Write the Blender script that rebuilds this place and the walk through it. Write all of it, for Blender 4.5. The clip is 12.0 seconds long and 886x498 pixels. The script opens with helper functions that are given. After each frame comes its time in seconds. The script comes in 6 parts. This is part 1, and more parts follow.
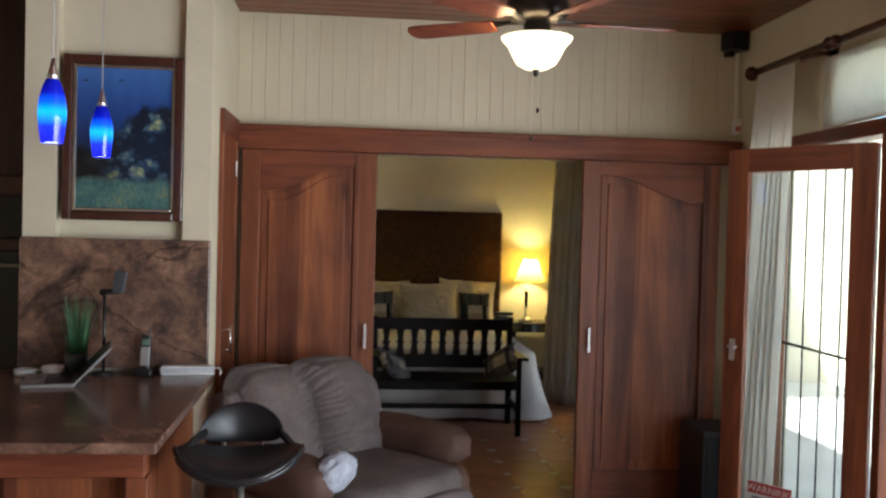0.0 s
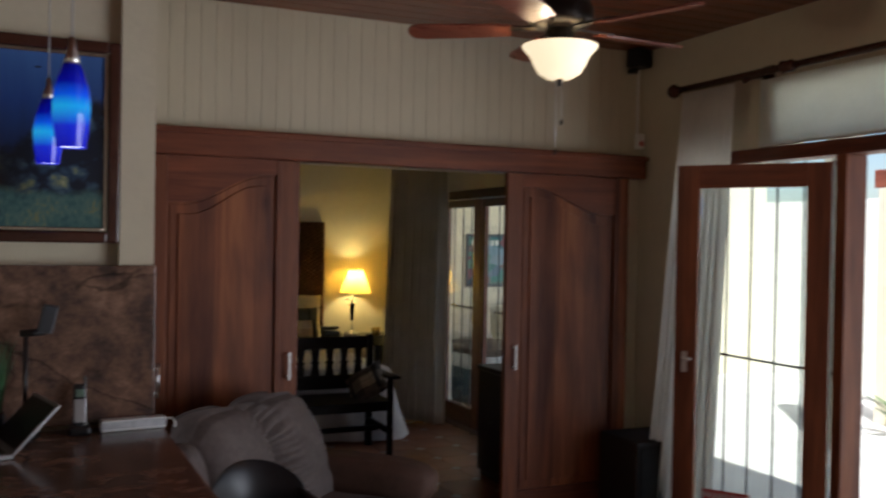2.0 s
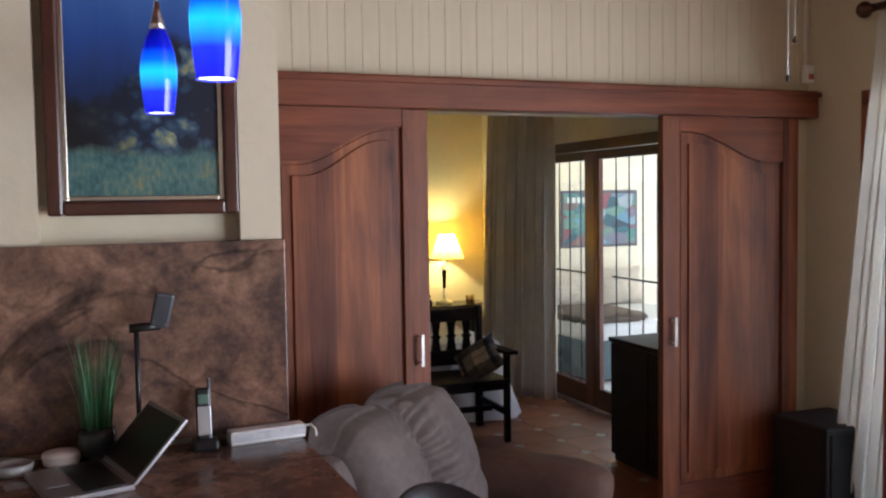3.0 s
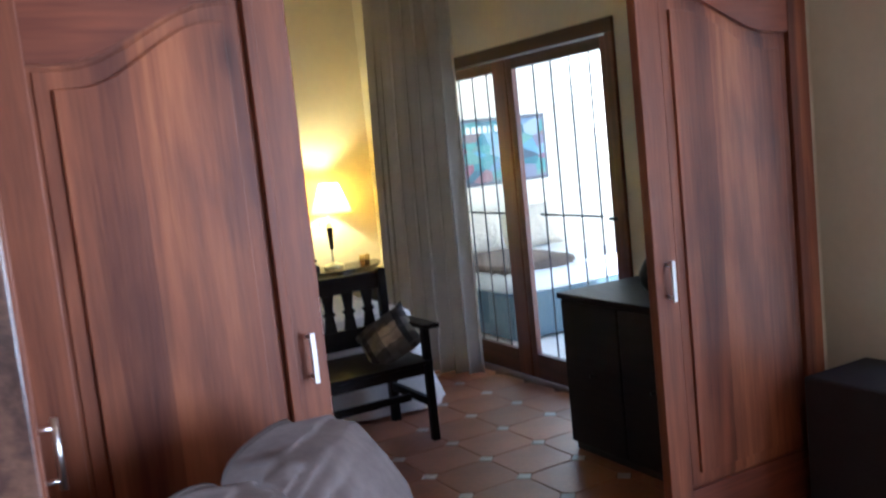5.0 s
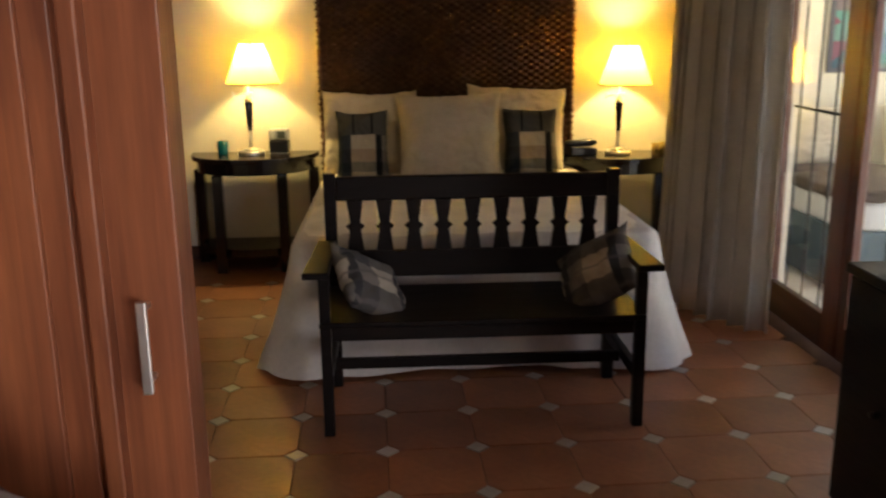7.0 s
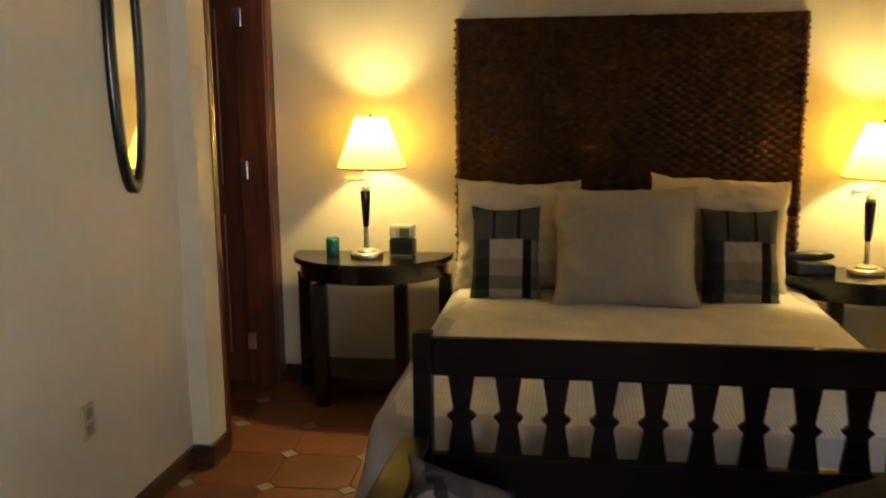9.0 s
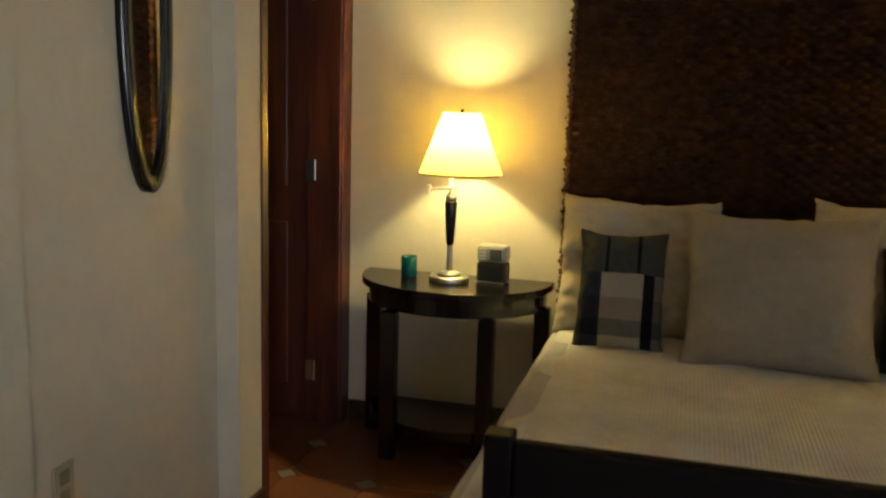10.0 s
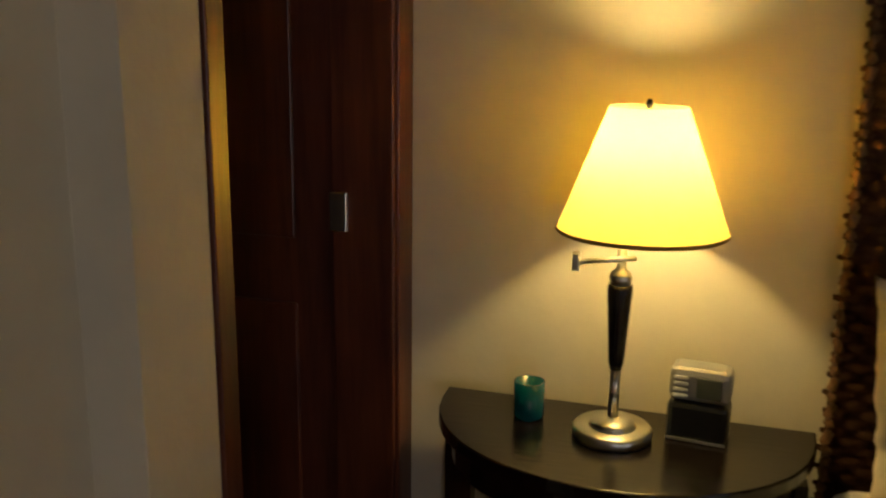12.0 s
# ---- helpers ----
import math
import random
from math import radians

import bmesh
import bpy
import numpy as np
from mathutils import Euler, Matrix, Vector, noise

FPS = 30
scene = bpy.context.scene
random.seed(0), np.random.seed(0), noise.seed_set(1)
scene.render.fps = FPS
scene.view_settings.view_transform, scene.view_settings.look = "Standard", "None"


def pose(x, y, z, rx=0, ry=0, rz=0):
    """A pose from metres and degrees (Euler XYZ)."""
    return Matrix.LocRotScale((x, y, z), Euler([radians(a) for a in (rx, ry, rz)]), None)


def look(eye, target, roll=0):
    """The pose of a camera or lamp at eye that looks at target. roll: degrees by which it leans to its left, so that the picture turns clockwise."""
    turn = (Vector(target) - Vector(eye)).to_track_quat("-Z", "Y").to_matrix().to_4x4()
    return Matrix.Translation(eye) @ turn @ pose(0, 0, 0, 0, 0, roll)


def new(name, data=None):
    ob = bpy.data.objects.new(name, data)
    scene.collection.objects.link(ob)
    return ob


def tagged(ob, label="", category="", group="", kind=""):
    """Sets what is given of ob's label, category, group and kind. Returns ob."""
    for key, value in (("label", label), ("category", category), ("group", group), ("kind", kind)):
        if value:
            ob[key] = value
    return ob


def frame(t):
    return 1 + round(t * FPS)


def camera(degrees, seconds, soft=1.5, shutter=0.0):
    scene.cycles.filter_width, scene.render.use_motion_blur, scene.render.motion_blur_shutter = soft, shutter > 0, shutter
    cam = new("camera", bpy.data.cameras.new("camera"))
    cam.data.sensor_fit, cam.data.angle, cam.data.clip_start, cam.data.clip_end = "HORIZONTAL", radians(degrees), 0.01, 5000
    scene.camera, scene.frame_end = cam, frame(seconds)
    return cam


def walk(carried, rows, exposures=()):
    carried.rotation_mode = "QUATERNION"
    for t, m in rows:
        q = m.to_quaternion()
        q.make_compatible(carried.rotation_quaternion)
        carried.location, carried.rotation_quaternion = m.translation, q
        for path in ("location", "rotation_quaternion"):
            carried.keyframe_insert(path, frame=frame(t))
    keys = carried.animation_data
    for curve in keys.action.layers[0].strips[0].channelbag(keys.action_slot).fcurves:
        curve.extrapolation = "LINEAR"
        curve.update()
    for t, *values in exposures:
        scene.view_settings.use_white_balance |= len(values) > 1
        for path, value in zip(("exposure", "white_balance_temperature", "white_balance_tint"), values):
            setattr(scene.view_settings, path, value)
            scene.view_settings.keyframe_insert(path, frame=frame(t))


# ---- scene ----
cam = camera(52.8, 12.0, soft=2.2, shutter=0.35)
PATH = [
    (0, (0.243, 0.584, 1.678), (0.43, 2.575, 1.634), 1.5),
    (0.5, (-0.078, 0.688, 1.718), (0.295, 2.653, 1.744), 3.4),
    (1, (-0.44, 0.781, 1.748), (0.143, 2.693, 1.682), 1.6),
    (1.5, (-0.688, 1.01, 1.747), (0.184, 2.81, 1.772), 1.7),
    (2, (-0.921, 1.265, 1.719), (-0.102, 3.09, 1.697), 1.0),
    (2.5, (-1.081, 1.675, 1.718), (-0.389, 3.549, 1.615), -0.7),
    (4.5, (-0.804, 3.288, 1.646), (0.128, 5.052, 1.511), -4.3),
    (5, (-0.555, 3.537, 1.595), (0.39, 5.284, 1.362), -6.0),
    (5.5, (-0.19, 3.748, 1.545), (0.569, 5.552, 1.137), -1.1),
    (6, (0.137, 3.976, 1.507), (0.711, 5.854, 1.132), 0.3),
    (6.5, (0.444, 4.306, 1.499), (0.882, 6.211, 1.075), -0.7),
    (7, (0.679, 4.634, 1.493), (0.774, 6.573, 1.012), -0.7),
    (8, (0.985, 5.36, 1.512), (0.865, 7.31, 1.102), -0.6),
    (9, (0.783, 6.069, 1.526), (0.487, 8.016, 1.181), -0.6),
    (9.5, (0.746, 6.462, 1.515), (0.389, 8.397, 1.156), 0.2),
    (10, (0.666, 6.855, 1.471), (0.15, 8.758, 1.136), 1.7),
    (10.5, (0.459, 7.279, 1.486), (-0.026, 9.201, 1.213), -0.4),
    (11, (0.265, 7.728, 1.453), (-0.233, 9.649, 1.203), -2.1),
    (11.5, (0.041, 8.132, 1.498), (-0.46, 10.044, 1.197), -2.5),
    (12, (-0.087, 8.57, 1.53), (-0.654, 10.433, 1.077), 0.7),
]
EXPOSURES = [(0, 1.6, 5900, 6), (0.5, 1.4, 5900, 6), (1.0, 0.95, 6000, 8), (1.5, 0.5, 6000, 10), (2.0, 0.45, 6000, 12), (2.5, 1.2, 5900, 14), (4.5, 2.25, 5200, 12),
             (5.0, 2.4, 4900, 12), (5.5, 1.9, 5250, 14), (6.0, 1.8, 5550, 14), (6.5, 2.2, 5900, 14), (7.0, 2.0, 6900, 16), (9.0, 1.7, 6700, 12), (9.5, 1.55, 6800, 14), (10.0, 1.45, 6000, 6), (11.0, 0.95, 5900, 4), (11.5, 0.7, 6200, 8), (12.0, 0.42, 6800, 16)]
walk(cam, [(t, look(eye, target, roll)) for t, eye, target, roll in PATH], EXPOSURES)

# ---- world, sun, large lights ----
world = bpy.data.worlds.new("sky")
scene.world = world
world.use_nodes = True
sky = world.node_tree.nodes.new("ShaderNodeTexSky")
sky.sky_type, sky.sun_disc = "NISHITA", False
sky.sun_elevation, sky.sun_rotation = radians(53), radians(215)
world.node_tree.links.new(sky.outputs[0], world.node_tree.nodes["Background"].inputs[0])
world.node_tree.nodes["Background"].inputs[1].default_value = 0.10
sun = new("sun", bpy.data.lights.new("sun", "SUN"))
sun.data.energy, sun.data.angle, sun.data.color = 5.0, radians(0.5), (1.0, 0.95, 0.87)
sun.matrix_world = look((-3.5, -5.0, 8.0), (0, 0, 0))


def window_light(name, place, target, width, height, watts, colour):
    lamp = new(name, bpy.data.lights.new(name, "AREA"))
    lamp.data.shape, lamp.data.size, lamp.data.size_y = "RECTANGLE", width, height
    lamp.data.energy, lamp.data.color = watts, colour
    lamp.matrix_world = look(place, target)
    return lamp


def bulb(name, place, watts, colour, radius=0.03):
    lamp = new(name, bpy.data.lights.new(name, "POINT"))
    lamp.data.energy, lamp.data.color, lamp.data.shadow_soft_size = watts, colour, radius
    lamp.location = place
    return lamp


# Added lamp outside an unseen southern opening, standing in for daylight on the doors.
window_light("daylight_fill_living", (2.95, 0.9, 1.2), (0, 0.9, 1.1), 4.2, 1.9, 84, (0.96, 0.97, 1.0))
window_light("daylight_bedroom", (2.80, 7.95, 1.15), (0, 7.95, 1.0), 1.2, 1.9, 1.15, (0.72, 0.86, 1.0))
WARM = (1.0, 0.79, 0.28)
bulb("bulb_bedside_left", (-0.213, 10.34, 1.335), 8.0, WARM, 0.025)
bulb("bulb_bedside_right", (2.13, 10.34, 1.295), 8.0, WARM, 0.025)
bulb("bulb_fan", (0.98, 4.38, 2.46), 2, (1.0, 0.80, 0.55), 0.04)


# ---- materials ----
def mat(name, colour, rough=0.6, metal=0.0, vary=0.12, scale=6.0, bump=0.0, bump_scale=60.0, spec=0.5,
        stretch=(1, 1, 1), emit=0.0, emit_colour=None, rnd=0.0):
    """A surface with two scales of colour variation and fine relief."""
    m = bpy.data.materials.new(name)
    m.use_nodes = True
    nt = m.node_tree
    b = nt.nodes["Principled BSDF"]
    b.inputs["Roughness"].default_value, b.inputs["Metallic"].default_value = rough, metal
    b.inputs["Specular IOR Level"].default_value = spec
    tc = nt.nodes.new("ShaderNodeTexCoord")
    mp = nt.nodes.new("ShaderNodeMapping")
    mp.inputs["Scale"].default_value = stretch
    nt.links.new(tc.outputs["Object"], mp.inputs[0])
    big, fine = nt.nodes.new("ShaderNodeTexNoise"), nt.nodes.new("ShaderNodeTexNoise")
    big.inputs["Scale"].default_value, fine.inputs["Scale"].default_value = scale, scale * 9
    big.inputs["Detail"].default_value, fine.inputs["Detail"].default_value = 5, 4
    for n in (big, fine):
        nt.links.new(mp.outputs[0], n.inputs["Vector"])
    add = nt.nodes.new("ShaderNodeMath")
    add.operation = "MULTIPLY_ADD"
    nt.links.new(fine.outputs[0], add.inputs[0])
    add.inputs[1].default_value = 0.5
    nt.links.new(big.outputs[0], add.inputs[2])
    ramp = nt.nodes.new("ShaderNodeValToRGB")
    lo, hi = [max(0, c * (1 - vary)) for c in colour], [min(1, c * (1 + vary)) for c in colour]
    ramp.color_ramp.elements[0].position, ramp.color_ramp.elements[1].position = 0.5, 1.0
    ramp.color_ramp.elements[0].color, ramp.color_ramp.elements[1].color = (*lo, 1), (*hi, 1)
    nt.links.new(add.outputs[0], ramp.inputs[0])
    out = ramp.outputs[0]
    if rnd:
        info = nt.nodes.new("ShaderNodeObjectInfo")
        hsv = nt.nodes.new("ShaderNodeHueSaturation")
        mr = nt.nodes.new("ShaderNodeMapRange")
        mr.inputs["To Min"].default_value, mr.inputs["To Max"].default_value = 1 - rnd, 1 + rnd
        nt.links.new(info.outputs["Random"], mr.inputs["Value"])
        nt.links.new(mr.outputs[0], hsv.inputs["Value"])
        nt.links.new(out, hsv.inputs["Color"])
        out = hsv.outputs[0]
    nt.links.new(out, b.inputs["Base Color"])
    if bump:
        bn, bt = nt.nodes.new("ShaderNodeBump"), nt.nodes.new("ShaderNodeTexNoise")
        bt.inputs["Scale"].default_value, bt.inputs["Detail"].default_value = bump_scale, 3
        nt.links.new(mp.outputs[0], bt.inputs["Vector"])
        nt.links.new(bt.outputs[0], bn.inputs["Height"])
        bn.inputs["Strength"].default_value, bn.inputs["Distance"].default_value = bump, 0.01
        nt.links.new(bn.outputs[0], b.inputs["Normal"])
    if emit:
        b.inputs["Emission Color"].default_value = (*(emit_colour or colour), 1)
        b.inputs["Emission Strength"].default_value = emit
    return m


def wood(name, dark, light, axis="z", scale=1.0, rough=0.35, spec=0.5, rnd=0.0, boards=0.0):
    """Planed timber with long grain along one axis."""
    m = bpy.data.materials.new(name)
    m.use_nodes = True
    nt = m.node_tree
    b = nt.nodes["Principled BSDF"]
    b.inputs["Specular IOR Level"].default_value = spec
    tc, mp = nt.nodes.new("ShaderNodeTexCoord"), nt.nodes.new("ShaderNodeMapping")
    long, cross = 0.55 * scale, 9.0 * scale
    mp.inputs["Scale"].default_value = {"x": (long, cross, cross), "y": (cross, long, cross), "z": (cross, cross, long)}[axis]
    nt.links.new(tc.outputs["Object"], mp.inputs[0])
    a, g = nt.nodes.new("ShaderNodeTexNoise"), nt.nodes.new("ShaderNodeTexNoise")
    a.inputs["Scale"].default_value, a.inputs["Detail"].default_value, a.inputs["Distortion"].default_value = 1.0, 5, 1.8
    g.inputs["Scale"].default_value, g.inputs["Detail"].default_value = 12.0, 5
    for n in (a, g):
        nt.links.new(mp.outputs[0], n.inputs["Vector"])
    mix = nt.nodes.new("ShaderNodeMath")
    mix.operation = "MULTIPLY_ADD"
    nt.links.new(g.outputs[0], mix.inputs[0])
    mix.inputs[1].default_value = 0.38
    nt.links.new(a.outputs[0], mix.inputs[2])
    ramp = nt.nodes.new("ShaderNodeValToRGB")
    e = ramp.color_ramp.elements
    e[0].position, e[1].position = 0.46, 0.92
    e[0].color, e[1].color = (*dark, 1), (*light, 1)
    nt.links.new(mix.outputs[0], ramp.inputs[0])
    # broad clouding of the stain, brown to plum
    mb, cl, cr, mu = nt.nodes.new("ShaderNodeMapping"), nt.nodes.new("ShaderNodeTexNoise"), nt.nodes.new("ShaderNodeValToRGB"), nt.nodes.new("ShaderNodeMixRGB")
    mb.inputs["Scale"].default_value = {"x": (1.2, 4, 4), "y": (4, 1.2, 4), "z": (4, 4, 1.2)}[axis]
    nt.links.new(tc.outputs["Object"], mb.inputs[0])
    nt.links.new(mb.outputs[0], cl.inputs["Vector"])
    cl.inputs["Scale"].default_value, cl.inputs["Detail"].default_value, cl.inputs["Distortion"].default_value = 1.3, 3, 0.6
    ce = cr.color_ramp.elements
    ce[0].position, ce[0].color = 0.34, (0.76, 0.72, 0.76, 1)
    ce[1].position, ce[1].color = 0.66, (1.15, 1.14, 1.05, 1)
    nt.links.new(cl.outputs[0], cr.inputs[0])
    mu.blend_type = "MULTIPLY"
    mu.inputs[0].default_value = 1.0
    nt.links.new(ramp.outputs[0], mu.inputs[1])
    nt.links.new(cr.outputs[0], mu.inputs[2])
    out = mu.outputs[0]
    if boards:
        # glued-up boards, each of its own tone, and a few knots
        sp, st, wn, br, bm_ = (nt.nodes.new("ShaderNode" + k) for k in ("SeparateXYZ", "Math", "TexWhiteNoise", "ValToRGB", "MixRGB"))
        nt.links.new(tc.outputs["Object"], sp.inputs[0])
        st.operation = "SNAP"
        st.inputs[1].default_value = boards
        nt.links.new(sp.outputs["Z" if axis == "x" else "X"], st.inputs[0])
        wn.noise_dimensions = "1D"
        nt.links.new(st.outputs[0], wn.inputs["W"])
        be = br.color_ramp.elements
        be[0].position, be[0].color = 0.1, (0.70, 0.66, 0.70, 1)
        be[1].position, be[1].color = 0.9, (1.28, 1.36, 1.25, 1)
        nt.links.new(wn.outputs["Value"], br.inputs[0])
        bm_.blend_type = "MULTIPLY"
        bm_.inputs[0].default_value = 0.85
        nt.links.new(out, bm_.inputs[1])
        nt.links.new(br.outputs[0], bm_.inputs[2])
        mk, vk, rk, kn = (nt.nodes.new("ShaderNode" + k) for k in ("Mapping", "TexVoronoi", "ValToRGB", "MixRGB"))
        mk.inputs["Scale"].default_value = (4.0, 0.5, 1.5)
        nt.links.new(tc.outputs["Object"], mk.inputs[0])
        nt.links.new(mk.outputs[0], vk.inputs["Vector"])
        vk.inputs["Scale"].default_value = 1.0
        ke = rk.color_ramp.elements
        ke[0].position, ke[0].color = 0.03, (0.42, 0.38, 0.40, 1)
        ke[1].position, ke[1].color = 0.14, (1, 1, 1, 1)
        nt.links.new(vk.outputs["Distance"], rk.inputs[0])
        kn.blend_type = "MULTIPLY"
        kn.inputs[0].default_value = 1.0
        nt.links.new(bm_.outputs[0], kn.inputs[1])
        nt.links.new(rk.outputs[0], kn.inputs[2])
        out = kn.outputs[0]
    if rnd:
        info, hsv, mr = nt.nodes.new("ShaderNodeObjectInfo"), nt.nodes.new("ShaderNodeHueSaturation"), nt.nodes.new("ShaderNodeMapRange")
        mr.inputs["To Min"].default_value, mr.inputs["To Max"].default_value = 1 - rnd, 1 + rnd
        nt.links.new(info.outputs["Random"], mr.inputs["Value"])
        nt.links.new(mr.outputs[0], hsv.inputs["Value"])
        nt.links.new(out, hsv.inputs["Color"])
        out = hsv.outputs[0]
    nt.links.new(out, b.inputs["Base Color"])
    rr = nt.nodes.new("ShaderNodeMapRange")
    rr.inputs["To Min"].default_value, rr.inputs["To Max"].default_value = rough - 0.08, rough + 0.12
    nt.links.new(g.outputs[0], rr.inputs["Value"])
    nt.links.new(rr.outputs[0], b.inputs["Roughness"])
    bn = nt.nodes.new("ShaderNodeBump")
    bn.inputs["Strength"].default_value, bn.inputs["Distance"].default_value = 0.15, 0.004
    nt.links.new(g.outputs[0], bn.inputs["Height"])
    nt.links.new(bn.outputs[0], b.inputs["Normal"])
    return m


def clear(name, tint=(1, 1, 1), rough=0.0):
    """Window glass: a clear pane with a mirror gloss."""
    m = bpy.data.materials.new(name)
    m.use_nodes = True
    nt = m.node_tree
    nt.nodes.remove(nt.nodes["Principled BSDF"])
    tr, gl, mx = nt.nodes.new("ShaderNodeBsdfTransparent"), nt.nodes.new("ShaderNodeBsdfGlossy"), nt.nodes.new("ShaderNodeMixShader")
    lw, pw, fr = nt.nodes.new("ShaderNodeLayerWeight"), nt.nodes.new("ShaderNodeMath"), nt.nodes.new("ShaderNodeMapRange")
    pw.operation = "POWER"
    pw.inputs[1].default_value = 5.0
    nt.links.new(lw.outputs["Facing"], pw.inputs[0])
    nt.links.new(pw.outputs[0], fr.inputs["Value"])
    fr.inputs["To Min"].default_value = 0.04
    tr.inputs[0].default_value = (*tint, 1)
    gl.inputs["Roughness"].default_value = rough
    nt.links.new(fr.outputs[0], mx.inputs[0])
    nt.links.new(tr.outputs[0], mx.inputs[1])
    nt.links.new(gl.outputs[0], mx.inputs[2])
    nt.links.new(mx.outputs[0], nt.nodes["Material Output"].inputs[0])
    return m


def cloth(name, colour, rough=0.9, thin=0.35, bump=0.25, bump_scale=250.0, stretch=(1, 1, 1), vary=0.12, scale=5.0):
    """Woven cloth that lets some light through."""
    m = mat(name, colour, rough, vary=vary, bump=bump, bump_scale=bump_scale, spec=0.15, stretch=stretch, scale=scale)
    nt = m.node_tree
    b = nt.nodes["Principled BSDF"]
    tl, mx = nt.nodes.new("ShaderNodeBsdfTranslucent"), nt.nodes.new("ShaderNodeMixShader")
    tl.inputs[0].default_value = (*colour, 1)
    mx.inputs[0].default_value = thin
    nt.links.new(b.outputs[0], mx.inputs[1])
    nt.links.new(tl.outputs[0], mx.inputs[2])
    nt.links.new(mx.outputs[0], nt.nodes["Material Output"].inputs[0])
    return m


def granite():
    """Polished brown granite with dark veins and rusty clouds."""
    m = bpy.data.materials.new("granite")
    m.use_nodes = True
    nt = m.node_tree
    b = nt.nodes["Principled BSDF"]
    b.inputs["Roughness"].default_value = 0.18
    tc = nt.nodes.new("ShaderNodeTexCoord")
    n1, n2, wp, vo = (nt.nodes.new("ShaderNodeTexNoise") for _ in range(4))
    n1.inputs["Scale"].default_value, n1.inputs["Detail"].default_value, n1.inputs["Distortion"].default_value = 7.0, 9, 0.3
    n1.inputs["Roughness"].default_value = 0.68
    n2.inputs["Scale"].default_value, n2.inputs["Detail"].default_value = 70, 3
    vo.inputs["Scale"].default_value, vo.inputs["Detail"].default_value, vo.inputs["Distortion"].default_value = 1.3, 5, 0.9
    for n in (n1, n2, vo):
        nt.links.new(tc.outputs["Object"], n.inputs["Vector"])
    r1 = nt.nodes.new("ShaderNodeValToRGB")
    e = r1.color_ramp.elements
    e[0].position, e[0].color = 0.36, (0.060, 0.036, 0.031, 1)
    e[1].position, e[1].color = 0.68, (0.285, 0.165, 0.112, 1)
    mid = e.new(0.52)
    mid.color = (0.155, 0.086, 0.060, 1)
    nt.links.new(n1.outputs[0], r1.inputs[0])
    sub, ab, mr = nt.nodes.new("ShaderNodeMath"), nt.nodes.new("ShaderNodeMath"), nt.nodes.new("ShaderNodeMapRange")
    sub.operation, ab.operation = "SUBTRACT", "ABSOLUTE"
    sub.inputs[1].default_value = 0.5
    nt.links.new(vo.outputs[0], sub.inputs[0])
    nt.links.new(sub.outputs[0], ab.inputs[0])
    mr.inputs["From Max"].default_value, mr.inputs["To Min"].default_value, mr.inputs["To Max"].default_value = 0.013, 0.38, 1.0
    nt.links.new(ab.outputs[0], mr.inputs["Value"])
    mul = nt.nodes.new("ShaderNodeMixRGB")
    mul.blend_type, mul.inputs[0].default_value = "MULTIPLY", 1.0
    nt.links.new(r1.outputs[0], mul.inputs[1])
    nt.links.new(mr.outputs[0], mul.inputs[2])
    sp = nt.nodes.new("ShaderNodeMixRGB")
    sp.blend_type, sp.inputs[0].default_value = "OVERLAY", 0.35
    nt.links.new(mul.outputs[0], sp.inputs[1])
    nt.links.new(n2.outputs[0], sp.inputs[2])
    warp, vmix, cell, crack, vein = (nt.nodes.new("ShaderNode" + k) for k in ("TexNoise", "MixRGB", "TexVoronoi", "ValToRGB", "MixRGB"))
    warp.inputs["Scale"].default_value, warp.inputs["Detail"].default_value = 4.0, 4
    nt.links.new(tc.outputs["Object"], warp.inputs["Vector"])
    vmix.inputs[0].default_value = 0.22
    nt.links.new(tc.outputs["Object"], vmix.inputs[1])
    nt.links.new(warp.outputs["Color"], vmix.inputs[2])
    cell.feature = "DISTANCE_TO_EDGE"
    cell.inputs["Scale"].default_value = 3.1
    nt.links.new(vmix.outputs[0], cell.inputs["Vector"])
    ce = crack.color_ramp.elements
    ce[0].position, ce[0].color = 0.0, (0.30, 0.27, 0.27, 1)
    ce[1].position, ce[1].color = 0.035, (1, 1, 1, 1)
    nt.links.new(cell.outputs["Distance"], crack.inputs[0])
    patch, pr = nt.nodes.new("ShaderNodeTexNoise"), nt.nodes.new("ShaderNodeMapRange")
    patch.inputs["Scale"].default_value, patch.inputs["Detail"].default_value = 2.2, 3
    nt.links.new(tc.outputs["Object"], patch.inputs["Vector"])
    pr.inputs["From Min"].default_value, pr.inputs["From Max"].default_value = 0.42, 0.60
    nt.links.new(patch.outputs[0], pr.inputs["Value"])
    vein.blend_type = "MULTIPLY"
    nt.links.new(pr.outputs[0], vein.inputs[0])
    nt.links.new(sp.outputs[0], vein.inputs[1])
    nt.links.new(crack.outputs[0], vein.inputs[2])
    nt.links.new(vein.outputs[0], b.inputs["Base Color"])
    return m


